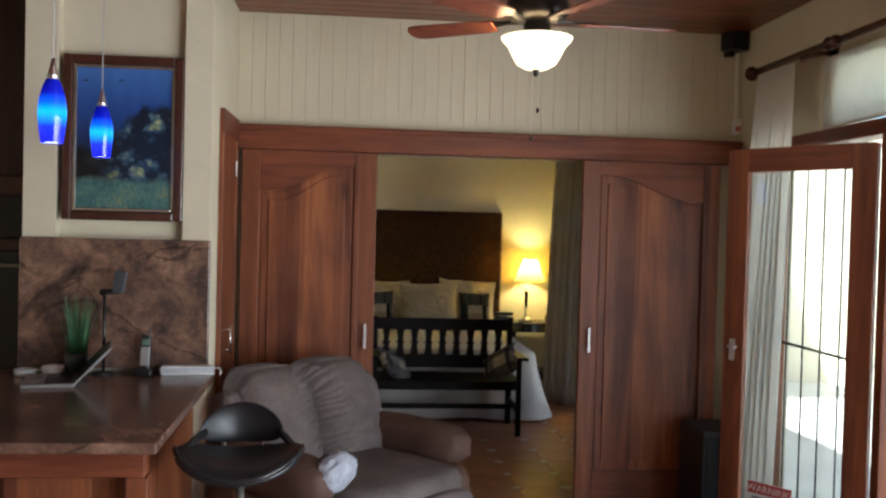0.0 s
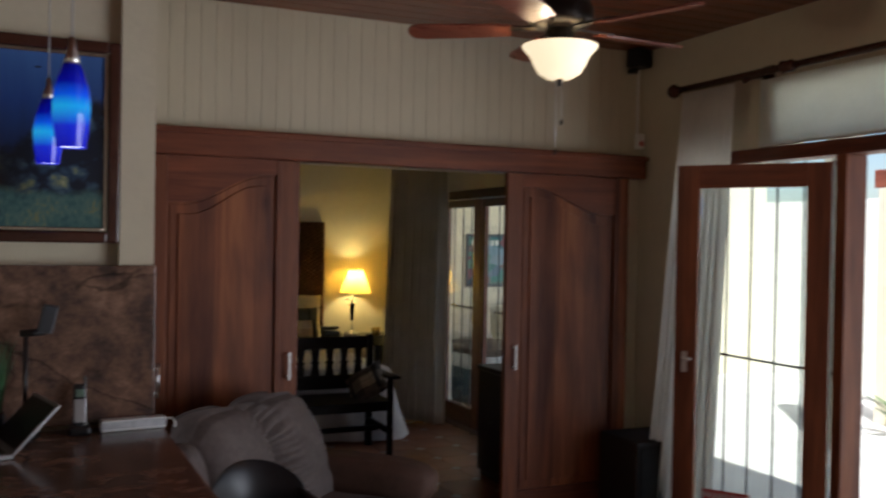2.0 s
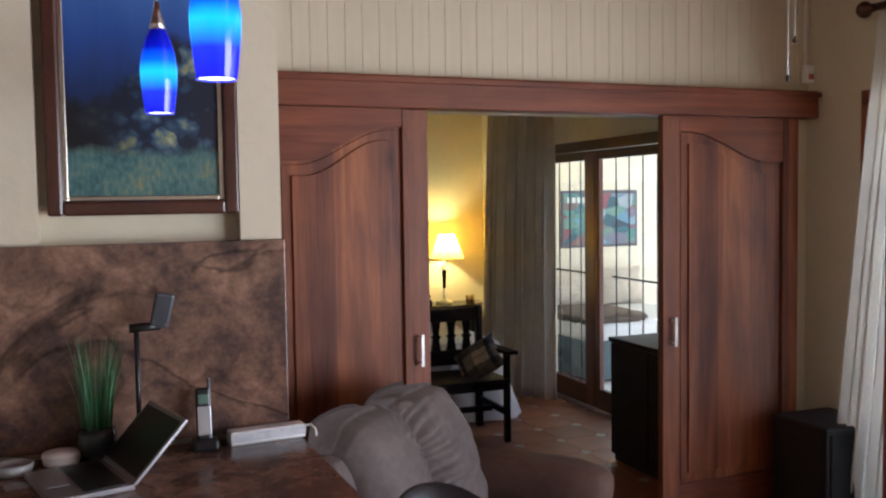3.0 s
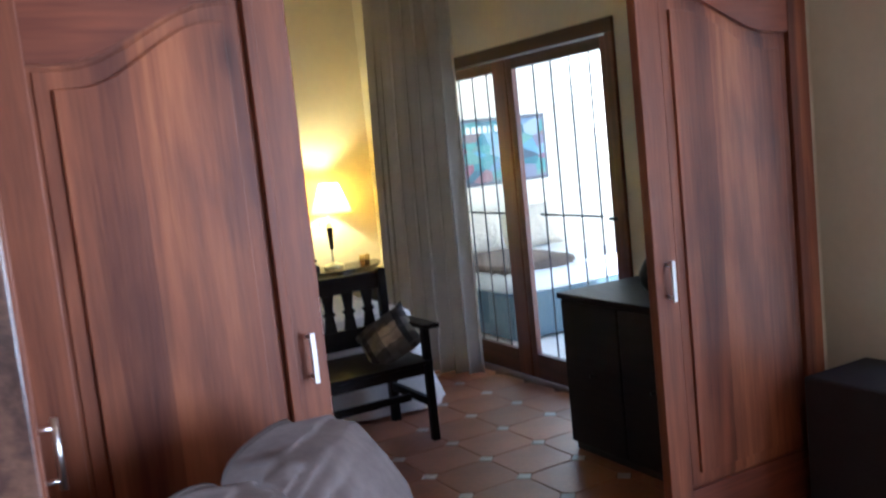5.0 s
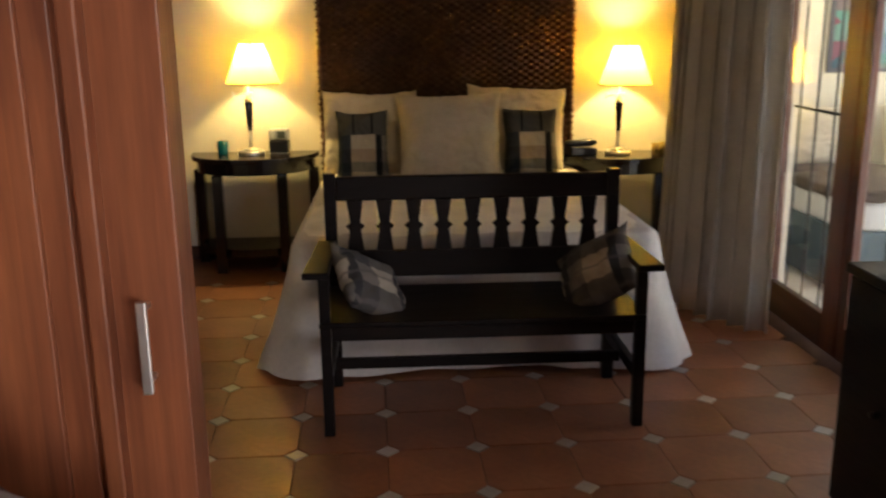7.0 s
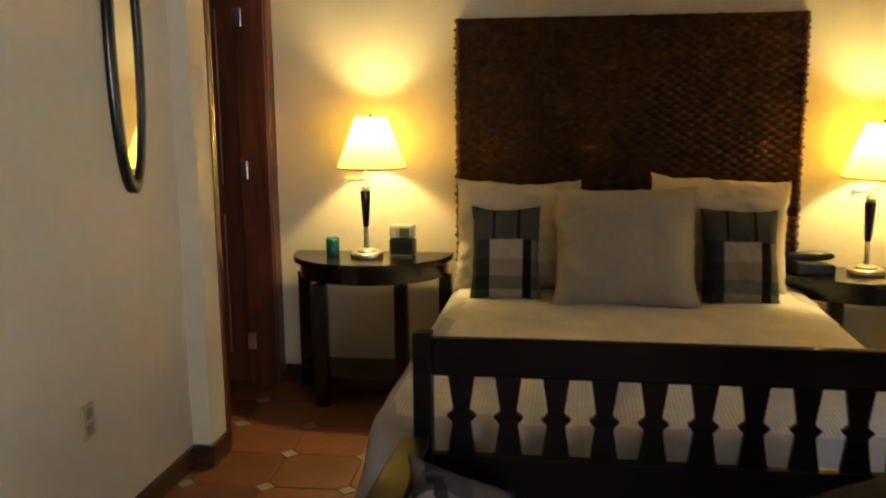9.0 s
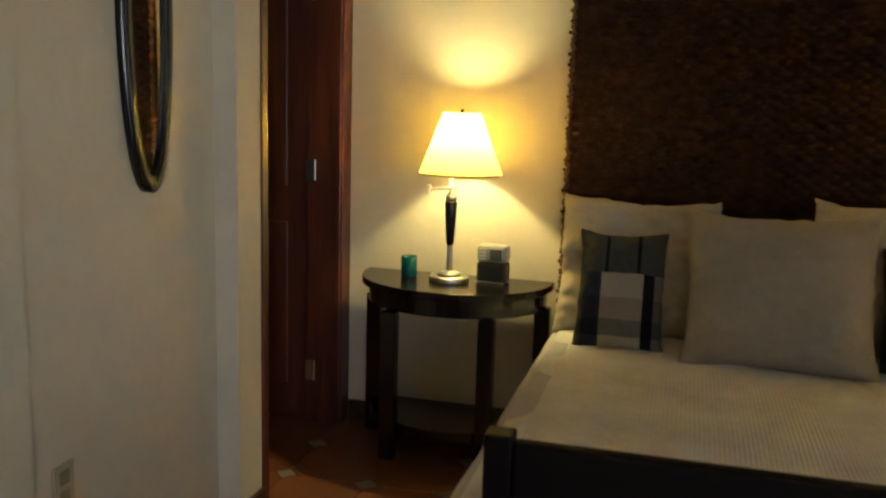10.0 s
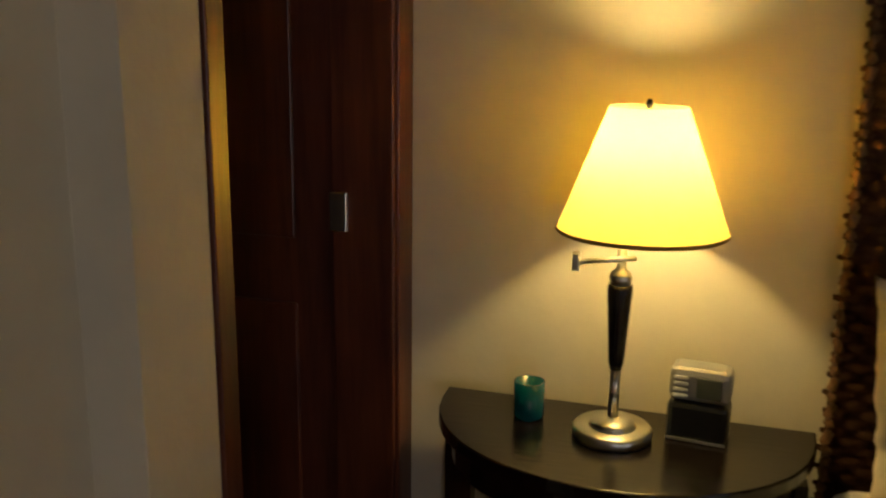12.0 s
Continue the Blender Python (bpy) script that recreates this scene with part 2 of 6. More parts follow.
PLASTER = mat("cream_plaster", (0.62, 0.56, 0.415), 0.85, vary=0.05, scale=2.5, bump=0.12, bump_scale=40)
BED_PLASTER = mat("ivory_plaster", (0.70, 0.63, 0.50), 0.8, vary=0.05, scale=2.0, bump=0.15, bump_scale=30)
BEAD = mat("cream_board_paint", (0.60, 0.54, 0.395), 0.55, vary=0.06, scale=3, bump=0.05, stretch=(1, 1, 0.2))
DOOR_WOOD = wood("red_brown_timber", (0.115, 0.032, 0.0145), (0.265, 0.088, 0.038), "z", 1.0, 0.44, 0.34, boards=0.115)
RAIL_WOOD = wood("red_brown_rail_timber", (0.11, 0.029, 0.014), (0.24, 0.073, 0.033), "x", 1.0, 0.46, 0.32)
SIDE_WOOD = wood("red_brown_head_timber", (0.08, 0.022, 0.012), (0.21, 0.062, 0.032), "y", 1.0, 0.46, 0.32)
CEIL_WOOD = wood("red_ceiling_timber", (0.09, 0.024, 0.011), (0.28, 0.082, 0.033), "x", 0.8, 0.30)
BED_CEIL = mat("pale_brown_ceiling", (0.42, 0.33, 0.24), 0.8, vary=0.08, scale=2.0, bump=0.1, bump_scale=30)
DARK_WOOD = wood("black_brown_timber", (0.0045, 0.003, 0.0032), (0.012, 0.0075, 0.007), "x", 1.2, 0.42, 0.13)
KITCHEN_WOOD = wood("dark_cabinet_timber", (0.022, 0.010, 0.007), (0.065, 0.028, 0.017), "z", 1.0, 0.4)
TABLE_WOOD = wood("gloss_black_timber", (0.005, 0.0035, 0.0035), (0.014, 0.009, 0.008), "x", 1.2, 0.16, 0.6)
GRANITE = granite()
GLASS = clear("window_glass", (0.97, 0.99, 0.98))
IRON = mat("black_iron", (0.012, 0.012, 0.013), 0.5, 0.3, vary=0.2)
STEEL = mat("satin_steel", (0.50, 0.48, 0.46), 0.42, 1.0, vary=0.08)
CHROME = mat("brushed_steel", (0.76, 0.75, 0.73), 0.28, 1.0, vary=0.05)
BRONZE = mat("dark_bronze", (0.020, 0.016, 0.014), 0.35, 0.6, vary=0.2)
SUEDE = mat("taupe_suede", (0.125, 0.100, 0.092), 0.75, vary=0.30, scale=4, bump=0.12, bump_scale=180, spec=0.3)
SUEDE_DARK = mat("brown_suede", (0.105, 0.058, 0.042), 0.7, vary=0.22, scale=4, bump=0.12, bump_scale=180, spec=0.3)
BLACK_LEATHER = mat("black_leather", (0.012, 0.012, 0.014), 0.38, vary=0.25, bump=0.1, bump_scale=200)
LINEN = cloth("white_waffle_cotton", (0.74, 0.69, 0.62), 0.9, 0.1)
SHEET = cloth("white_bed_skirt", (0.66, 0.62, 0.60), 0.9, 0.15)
PILLOW = cloth("beige_linen", (0.50, 0.44, 0.35), 0.9, 0.05, 0.35, 400)
PILLOW_PALE = cloth("pale_linen", (0.66, 0.58, 0.45), 0.9, 0.05, 0.35, 400)
CURTAIN = cloth("grey_beige_curtain", (0.64, 0.59, 0.53), 0.9, 0.35)
SHEER = cloth("white_sheer_curtain", (0.90, 0.89, 0.86), 0.9, 0.66)
BLIND = cloth("pale_blind", (0.86, 0.87, 0.82), 0.8, 0.62)
TILE = mat("terracotta", (0.24, 0.086, 0.038), 0.42, vary=0.25, scale=4, bump=0.08, bump_scale=30, rnd=0.18)
DOT = mat("white_inset_tile", (0.36, 0.31, 0.27), 0.4, vary=0.2, rnd=0.2)
GROUT = mat("dark_grout", (0.075, 0.036, 0.026), 0.9, vary=0.2)
BLACK = mat("black_plastic", (0.01, 0.01, 0.011), 0.35, vary=0.2)
WHITE = mat("white_plastic", (0.75, 0.75, 0.72), 0.4, vary=0.04)


# ---- building helpers ----
def obj(name, bm, material, smooth=False):
    me = bpy.data.meshes.new(name)
    bm.normal_update()
    bm.to_mesh(me)
    bm.free()
    me.materials.append(material)
    if smooth:
        for p in me.polygons:
            p.use_smooth = True
    return new(name, me)


def part(name, bm, material, parent, label="", smooth=False):
    ob = obj(name, bm, material, smooth)
    ob.parent = parent
    if label:
        tagged(ob, label)
    return ob


def thing(name, m, label, category, group=""):
    """An empty at the base of a thing; its parts are built in its own axes."""
    e = new(name)
    e.matrix_world = m
    return tagged(e, label, category, group)


def structure(ob, label, category):
    return tagged(ob, label, category, kind="structure")


def box(bm, x0, x1, y0, y1, z0, z1, bevel=0.0):
    r = bmesh.ops.create_cube(bm, size=1)
    bmesh.ops.scale(bm, vec=(x1 - x0, y1 - y0, z1 - z0), verts=r["verts"])
    bmesh.ops.translate(bm, vec=((x0 + x1) / 2, (y0 + y1) / 2, (z0 + z1) / 2), verts=r["verts"])
    if bevel:
        es = list({e for v in r["verts"] for e in v.link_edges})
        bmesh.ops.bevel(bm, geom=es, offset=bevel, segments=2, affect="EDGES", profile=0.5)
    return bm


def B(x0, x1, y0, y1, z0, z1, bevel=0.0):
    return box(bmesh.new(), x0, x1, y0, y1, z0, z1, bevel)


def lathe(profile, n=32, bm=None, at=(0, 0, 0), cap=True):
    """A turned body: (radius, height) pairs round the z axis."""
    bm = bm or bmesh.new()
    rings = []
    for r, z in profile:
        rings.append([bm.verts.new((at[0] + r * math.cos(2 * math.pi * i / n), at[1] + r * math.sin(2 * math.pi * i / n), at[2] + z)) for i in range(n)])
    for a, b in zip(rings, rings[1:]):
        for i in range(n):
            bm.faces.new((a[i], a[(i + 1) % n], b[(i + 1) % n], b[i]))
    if cap:
        bm.faces.new(list(reversed(rings[0])))
        bm.faces.new(rings[-1])
    return bm


def tube(points, radius, n=8, bm=None):
    """A round bar along a path."""
    bm = bm or bmesh.new()
    pts = [Vector(p) for p in points]
    rings = []
    for i, p in enumerate(pts):
        d = (pts[min(i + 1, len(pts) - 1)] - pts[max(i - 1, 0)]).normalized()
        s = d.cross(Vector((0, 0, 1)))
        if s.length < 0.01:
            s = Vector((1, 0, 0))
        s.normalize()
        u = s.cross(d)
        rings.append([bm.verts.new(p + radius * (math.cos(2 * math.pi * k / n) * s + math.sin(2 * math.pi * k / n) * u)) for k in range(n)])
    for a, b in zip(rings, rings[1:]):
        for k in range(n):
            bm.faces.new((a[k], a[(k + 1) % n], b[(k + 1) % n], b[k]))
    bm.faces.new(list(reversed(rings[0])))
    bm.faces.new(rings[-1])
    bmesh.ops.recalc_face_normals(bm, faces=bm.faces)
    return bm


def prism(outline, axis, a, b, bevel=0.0):
    """A flat outline (pairs) pushed along an axis from a to b."""
    bm = bmesh.new()
    put = {"x": lambda p, q, w: (w, p, q), "y": lambda p, q, w: (p, w, q), "z": lambda p, q, w: (p, q, w)}[axis]
    lo = [bm.verts.new(put(p, q, a)) for p, q in outline]
    hi = [bm.verts.new(put(p, q, b)) for p, q in outline]
    k = len(outline)
    bm.faces.new(lo)
    bm.faces.new(list(reversed(hi)))
    for i in range(k):
        bm.faces.new((lo[i], lo[(i + 1) % k], hi[(i + 1) % k], hi[i]))
    bmesh.ops.recalc_face_normals(bm, faces=bm.faces)
    if bevel:
        bmesh.ops.bevel(bm, geom=[e for e in bm.edges], offset=bevel, segments=2, affect="EDGES", profile=0.5)
    return bm


def soft(sx, sy, sz, power=3.0, nu=36, nv=22, wrinkle=0.0, seed=0.0, pinch=0.0, freq=6.0):
    """A stuffed body: a rounded box with uneven cloth; pinch pulls its corners out."""
    bm = bmesh.new()
    rows = []
    for j in range(nv + 1):
        v = -math.pi / 2 + math.pi * j / nv
        row = []
        for i in range(nu):
            u = 2 * math.pi * i / nu
            c = [math.cos(v) * math.cos(u), math.cos(v) * math.sin(u), math.sin(v)]
            p = [math.copysign(abs(k) ** (2 / power), k) for k in c]
            w = 1 + wrinkle * noise.noise(Vector((c[0] * freq + seed, c[1] * freq, c[2] * freq)))
            q = 1 + pinch * abs(p[0] * p[2]) ** 2
            row.append(bm.verts.new((p[0] * sx * w * q, p[1] * sy * w * (1 - 0.55 * min(1, pinch * 6) * max(abs(p[0]), abs(p[2])) ** 3), p[2] * sz * w * q)))
        rows.append(row)
    for a, b in zip(rows, rows[1:]):
        for i in range(nu):
            bm.faces.new((a[i], a[(i + 1) % nu], b[(i + 1) % nu], b[i]))
    bmesh.ops.remove_doubles(bm, verts=bm.verts, dist=0.0005)
    bmesh.ops.recalc_face_normals(bm, faces=bm.faces)
    return bm


def move(bm, m):
    bmesh.ops.transform(bm, matrix=m, verts=bm.verts)
    return bm


def wall(name, label, material, *boxes):
    w = structure(obj(name, B(*boxes[0]), material), label, "wall")
    for b in boxes[1:]:
        part("wall_section", B(*b), material, w)
    return w


def handle_bar(parent, x, y, z0, z1, out):
    """A flat steel bar pull on two posts that stands out along y."""
    h = part("handle", B(x - 0.008, x + 0.008, y + out - 0.005, y + out + 0.004, z0, z1, 0.002), STEEL, parent, "brushed steel bar handle")
    for z in (z0 + 0.016, z1 - 0.016):
        part("handle_post", tube([(x, y, z), (x, y + out + 0.003, z)], 0.005, 8), CHROME, h, "", True)
    return h


# ---- large structure ----
CEIL = 2.95
fb = B(-5.0, 2.75, -3.0, 6.22, -0.12, -0.006)
box(fb, -2.70, 2.75, 6.22, 10.70, -0.12, -0.006)
floor = structure(obj("floor", fb, GROUT), "terracotta tiled floor with white inset dots", "floor")
wall("wall_partition", "cream wall above the sliding doors", PLASTER,
     (-5.0, 0.26, 6.06, 6.22, 0, CEIL), (2.10, 2.62, 6.06, 6.22, 0, CEIL), (0.26, 2.10, 6.06, 6.22, 2.13, CEIL))
# Opening south of y 2.72 is unseen, added to admit the daylight fill.
wall("wall_east", "cream outer wall with french doors", PLASTER,
     (2.62, 2.80, 5.66, 6.14, 0, CEIL), (2.62, 2.80, -1.20, 1.20, 2.24, CEIL), (2.62, 2.80, 1.20, 4.85, 2.55, CEIL), (2.62, 2.80, 4.85, 5.66, 2.24, CEIL), (2.62, 2.80, -3.0, -1.20, 0, CEIL))
wall("wall_east_bedroom", "ivory outer wall of the bedroom", BED_PLASTER,
     (2.62, 2.80, 6.14, 7.27, 0, CEIL), (2.62, 2.80, 7.27, 9.30, 2.17, CEIL), (2.62, 2.80, 9.30, 10.55, 0, CEIL))
wall("wall_north", "ivory bedroom wall behind the bed", BED_PLASTER, (-0.86, 2.80, 10.55, 10.70, 0, CEIL))
wall("wall_west_bedroom", "ivory plaster wall with a low pier", BED_PLASTER,
     (-1.0, -0.79, 8.52, 9.41, 0, CEIL), (-1.0, -0.77, 6.22, 8.52, 0, CEIL), (-1.0, -0.71, 9.41, 9.57, 0, CEIL), (-1.0, -0.79, 9.57, 10.50, 2.10, CEIL), (-1.02, -0.86, 10.50, 10.55, 0, CEIL))
wall("wall_closet", "plain walls of the dark room beyond", BED_PLASTER,
     (-2.6, -0.86, 10.62, 10.75, 0, CEIL), (-2.75, -2.6, 6.22, 10.75, 0, CEIL))
wall("wall_west", "plain kitchen wall", PLASTER, (-5.1, -5.0, -3.0, 6.22, 0, CEIL))
wall("wall_south", "plain cream wall", PLASTER, (-5.0, 2.62, -3.1, -3.0, 0, CEIL))

# ceilings
bm = bmesh.new()
y = -3.1
while y < 6.06:
    box(bm, -5.1, 2.80, y, y + 0.115, CEIL, CEIL + 0.03, 0.004)
    y += 0.12
box(bm, -5.1, 2.80, -3.1, 6.14, CEIL + 0.034, CEIL + 0.08)
structure(obj("ceiling", bm, CEIL_WOOD), "red-brown planked timber ceiling", "ceiling")
structure(obj("ceiling_bedroom", B(-2.75, 2.80, 6.18, 10.75, CEIL + 0.002, CEIL + 0.08), BED_CEIL), "plain pale brown bedroom ceiling", "ceiling")

# boards above the doors
boards = structure(obj("board_wall", B(-0.50, 2.62, 6.05, 6.06, 2.27, CEIL), BEAD), "cream painted tongue-and-groove boards above the doors", "wall")
x = -0.50
while x < 2.61:
    part("board", B(x + 0.0006, min(x + 0.0795, 2.618), 6.040, 6.050, 2.27, CEIL, 0.0016), BEAD, boards)
    x += 0.080

# pier with its niche
wall("wall_pier", "cream plastered pier with a shallow niche", PLASTER,
     (-1.40, -0.50, 5.19, 6.06, 0, CEIL), (-1.40, -1.245, 5.125, 5.19, 0, CEIL), (-0.635, -0.50, 5.125, 5.19, 0, CEIL), (-1.245, -0.635, 5.15, 5.19, 0, 1.58))
splash = tagged(obj("splashback", B(-1.405, -0.494, 5.097, 5.122, 0.952, 1.590, 0.004), GRANITE), "polished brown granite splashback with dark veins", "splashback", kind="structure")

# lintel over the sliding doors
lintel = structure(obj("trim_lintel", B(-0.50, 2.585, 5.93, 6.04, 2.125, 2.27, 0.006), RAIL_WOOD), "red-brown timber lintel that hides the door track", "lintel")
part("moulding", B(-0.50, 2.592, 5.915, 5.93, 2.235, 2.262, 0.004), RAIL_WOOD, lintel)
structure(obj("trim_jamb", B(0.26, 0.30, 6.045, 6.235, 0, 2.128, 0.003), DOOR_WOOD), "red-brown timber door jamb", "jamb")


def arch_door(name, x0, x1, y, mirror, label):
    """A sliding timber door with an arched raised panel and a bar pull."""
    w, h, st2 = x1 - x0, 2.11, 0.03 if mirror > 0 else 0.105
    d = thing(name, pose(x0, y, 0.012), label, "door", "sliding doors")
    d["kind"] = "structure"
    st = 0.105
    part("backing", B(0.01, w - 0.01, 0.012, 0.03, 0.01, h - 0.01), DOOR_WOOD, d)
    for a, b in ((0, st), (w - st2, w)):
        part("stile", B(a, b, -0.008, 0.036, 0, h, 0.004), DOOR_WOOD, d)
    part("bottom_rail", B(st, w - st2, -0.006, 0.034, 0, 0.20, 0.004), RAIL_WOOD, d)
    n = 24

    def crest(t):
        s = t if mirror > 0 else 1 - t
        return 1.875 + 0.155 * (0.5 - 0.5 * math.cos(math.pi * min(1, max(0, (s - 0.12) / 0.80))))
    top = [(st + (w - st - st2) * i / n, crest(i / n)) for i in range(n + 1)]
    part("top_rail", prism(top + [(w - st2, h), (st, h)], "y", -0.006, 0.034), RAIL_WOOD, d)
    for inset, depth in ((0.012, 0.006), (0.055, -0.006)):
        k = (w - st - st2 - 2 * inset)
        pts = [(st + inset + k * i / n, crest(i / n) - inset * 1.1) for i in range(n + 1)]
        part("raised_panel", prism(pts + [(w - st2 - inset, 0.20 + inset), (st + inset, 0.20 + inset)], "y", depth, 0.03, 0.003), DOOR_WOOD, d)
    return d


door_l = arch_door("door_left_leaf", -0.455, 0.236, 5.945, 1, "red-brown timber sliding door with an arched panel, pushed open")
pull_l = thing("door_left_pull_leaf", pose(0.20, 5.972, 0.012), "red-brown timber sliding leaf with a steel pull, open", "door", "sliding doors")
pull_l["kind"] = "structure"
part("stile", B(-0.55, 0.14, 0, 0.04, 0, 2.11, 0.003), DOOR_WOOD, pull_l)
handle_bar(pull_l, 0.088, 0.0, 0.94, 1.088, -0.038)
door_r = arch_door("door_right_leaf", 1.60, 2.47, 5.962, -1, "red-brown timber sliding door with an arched panel, pushed open")
handle_bar(door_r, 0.055, -0.008, 0.935, 1.085, -0.034)


# french doors of the living room
frame_l = structure(obj("window_frame_living", B(2.60, 2.74, -1.20, 5.66, 2.165, 2.24, 0.004), SIDE_WOOD), "red-brown timber head of the french doors", "door frame")
for ys in (-1.20, 2.72, 4.39, 5.595):
    part("post", B(2.60, 2.74, ys, ys + 0.065, 0, 2.165, 0.004), DOOR_WOOD, frame_l)
part("sill", B(2.60, 2.74, -1.135, 5.595, -0.004, 0.03), SIDE_WOOD, frame_l)
part("fixed_rail", B(2.63, 2.71, 4.455, 5.595, 0.03, 0.22, 0.004), SIDE_WOOD, frame_l)
# Pane and wall gap added, unseen, so that daylight backlights the blind.
tz = part("blind_backlight_pane", B(2.70, 2.706, 1.20, 4.85, 2.24, 2.55), GLASS, frame_l, "unseen clear glass added to backlight the blind")
tz.visible_shadow = False
g = part("pane", B(2.665, 2.672, 4.455, 5.595, 0.22, 2.165), GLASS, frame_l, "clear glass pane")
g.visible_shadow = False


def leaf(name, m, width, height, label, bottom=0.24, stile=0.115):
    """A glazed timber leaf, hinged at its own x = 0."""
    d = thing(name, m, label, "door")
    d["kind"] = "structure"
    part("hinge_stile", B(0, stile, -0.02, 0.02, 0.01, height, 0.004), DOOR_WOOD, d)
    lock = part("lock_stile", B(width - stile, width, -0.02, 0.02, 0.01, height, 0.004), DOOR_WOOD, d)
    part("top_rail", B(stile, width - stile, -0.02, 0.02, height - 0.12, height, 0.004), RAIL_WOOD, d)
    part("bottom_rail", B(stile, width - stile, -0.02, 0.02, 0.01, bottom, 0.004), RAIL_WOOD, d)
    p = part("pane", B(stile - 0.005, width - stile + 0.005, -0.003, 0.003, bottom, height - 0.12), GLASS, d, "clear glass pane")
    p.visible_shadow = False
    return d, lock


ANG = math.degrees(math.atan2(5.10 - 4.47, 2.16 - 2.60))
leaf_l, lock_l = leaf("door_french_leaf", pose(2.60, 4.47, 0, 0, 0, ANG), 0.76, 2.13, "red-brown glazed french door leaf, swung open against the curtain")
for s in (1, -1):
    part("lock_plate", B(0.69, 0.72, s * 0.024 - 0.003, s * 0.024 + 0.003, 1.04, 1.15, 0.002), CHROME, lock_l, "steel lock plate")
    part("knob", tube([(0.705, s * 0.024, 1.115), (0.705, s * 0.06, 1.115), (0.66, s * 0.06, 1.115)], 0.008), CHROME, lock_l, "steel lever", True)
    part("cylinder", tube([(0.705, s * 0.024, 1.06), (0.705, s * 0.034, 1.06)], 0.014, 12), CHROME, lock_l)


leaf("door_french_leaf", pose(2.655, 2.79, 0, 0, 0, 90), 0.80, 2.13, "red-brown glazed french door leaf, shut")


# ---- things of the living room ----
def plaid(name, light, mid, dark, fx, fz):
    """Checked cloth: crossing bands in the cushion's own x and z."""
    m = cloth(name, light, 0.95, 0.03, 0.3, 350)
    nt = m.node_tree
    b = nt.nodes["Principled BSDF"]
    tc, sep = nt.nodes.new("ShaderNodeTexCoord"), nt.nodes.new("ShaderNodeSeparateXYZ")
    nt.links.new(tc.outputs["Object"], sep.inputs[0])
    colour = None
    rgb = nt.nodes.new("ShaderNodeRGB")
    rgb.outputs[0].default_value = (*light, 1)
    colour = rgb.outputs[0]
    for axis, f, shift, lo, paint, amount in (("X", fx, 0.10, 0.5, mid, 0.75), ("Z", fz, 0.32, 0.5, dark, 0.75), ("X", fx, 0.46, 0.86, dark, 0.9), ("Z", fz * 2, 0.1, 0.88, mid, 0.6)):
        mul, fr, gt, sc = (nt.nodes.new("ShaderNodeMath") for _ in range(4))
        mul.operation, fr.operation, gt.operation, sc.operation = "MULTIPLY_ADD", "FRACT", "GREATER_THAN", "MULTIPLY"
        nt.links.new(sep.outputs[axis], mul.inputs[0])
        mul.inputs[1].default_value, mul.inputs[2].default_value = f, shift + 10
        nt.links.new(mul.outputs[0], fr.inputs[0])
        nt.links.new(fr.outputs[0], gt.inputs[0])
        gt.inputs[1].default_value = lo
        nt.links.new(gt.outputs[0], sc.inputs[0])
        sc.inputs[1].default_value = amount
        mx = nt.nodes.new("ShaderNodeMixRGB")
        nt.links.new(sc.outputs[0], mx.inputs[0])
        nt.links.new(colour, mx.inputs[1])
        mx.inputs[2].default_value = (*paint, 1)
        colour = mx.outputs[0]
    for l in list(nt.links):
        if l.to_socket == b.inputs["Base Color"]:
            nt.links.remove(l)
    nt.links.new(colour, b.inputs["Base Color"])
    return m


PLAID = plaid("plaid_wool", (0.42, 0.36, 0.30), (0.13, 0.12, 0.12), (0.035, 0.036, 0.042), 4.4, 4.2)

# breakfast counter
counter = thing("breakfast_counter", pose(0, 0, 0), "brown granite breakfast counter on a red-brown timber base", "counter")
part("worktop", prism([(-1.46, 3.65), (-0.42, 3.65), (-0.462, 5.122), (-1.46, 5.122)], "z", 0.892, 0.932, 0.008), GRANITE, counter, "polished brown granite worktop")
part("base", B(-1.40, -0.56, 3.80, 5.11, 0.08, 0.892), DOOR_WOOD, counter)
part("plinth", B(-1.38, -0.60, 3.84, 5.11, 0, 0.08), KITCHEN_WOOD, counter)
part("apron", B(-1.43, -0.47, 3.70, 3.76, 0.80, 0.892, 0.004), RAIL_WOOD, counter)
for xs in (-1.42, -0.53):
    part("post", B(xs, xs + 0.07, 3.70, 3.77, 0, 0.80, 0.004), DOOR_WOOD, counter)
for xs in (-1.33, -0.97):
    part("panel", B(xs, xs + 0.30, 3.785, 3.80, 0.16, 0.80, 0.006), DOOR_WOOD, counter)

# side cupboard door on the pier
sd = thing("door_pier_cupboard", pose(-0.50, 0, 0.0), "red-brown timber cupboard door with a steel pull, shut", "door")
sd["kind"] = "structure"
part("casing", B(0.001, 0.028, 5.36, 5.92, 2.16, 2.285, 0.004), SIDE_WOOD, sd)
for ya in (5.36, 5.86):
    part("stile", B(0.001, 0.026, ya, ya + 0.06, 0, 2.16, 0.003), DOOR_WOOD, sd)
part("panel", B(0.001, 0.020, 5.42, 5.86, 0.01, 2.16), DOOR_WOOD, sd)
sh = part("handle", tube([(0.062, 5.47, 0.98), (0.062, 5.47, 1.13)], 0.007), CHROME, sd, "brushed steel bar handle", True)
for z in (1.0, 1.11):
    part("handle_post", tube([(0.02, 5.47, z), (0.062, 5.47, z)], 0.005), CHROME, sh, "", True)
for z in (0.35, 1.95):
    part("hinge", B(0.026, 0.034, 5.80, 5.83, z, z + 0.09, 0.002), CHROME, sd)


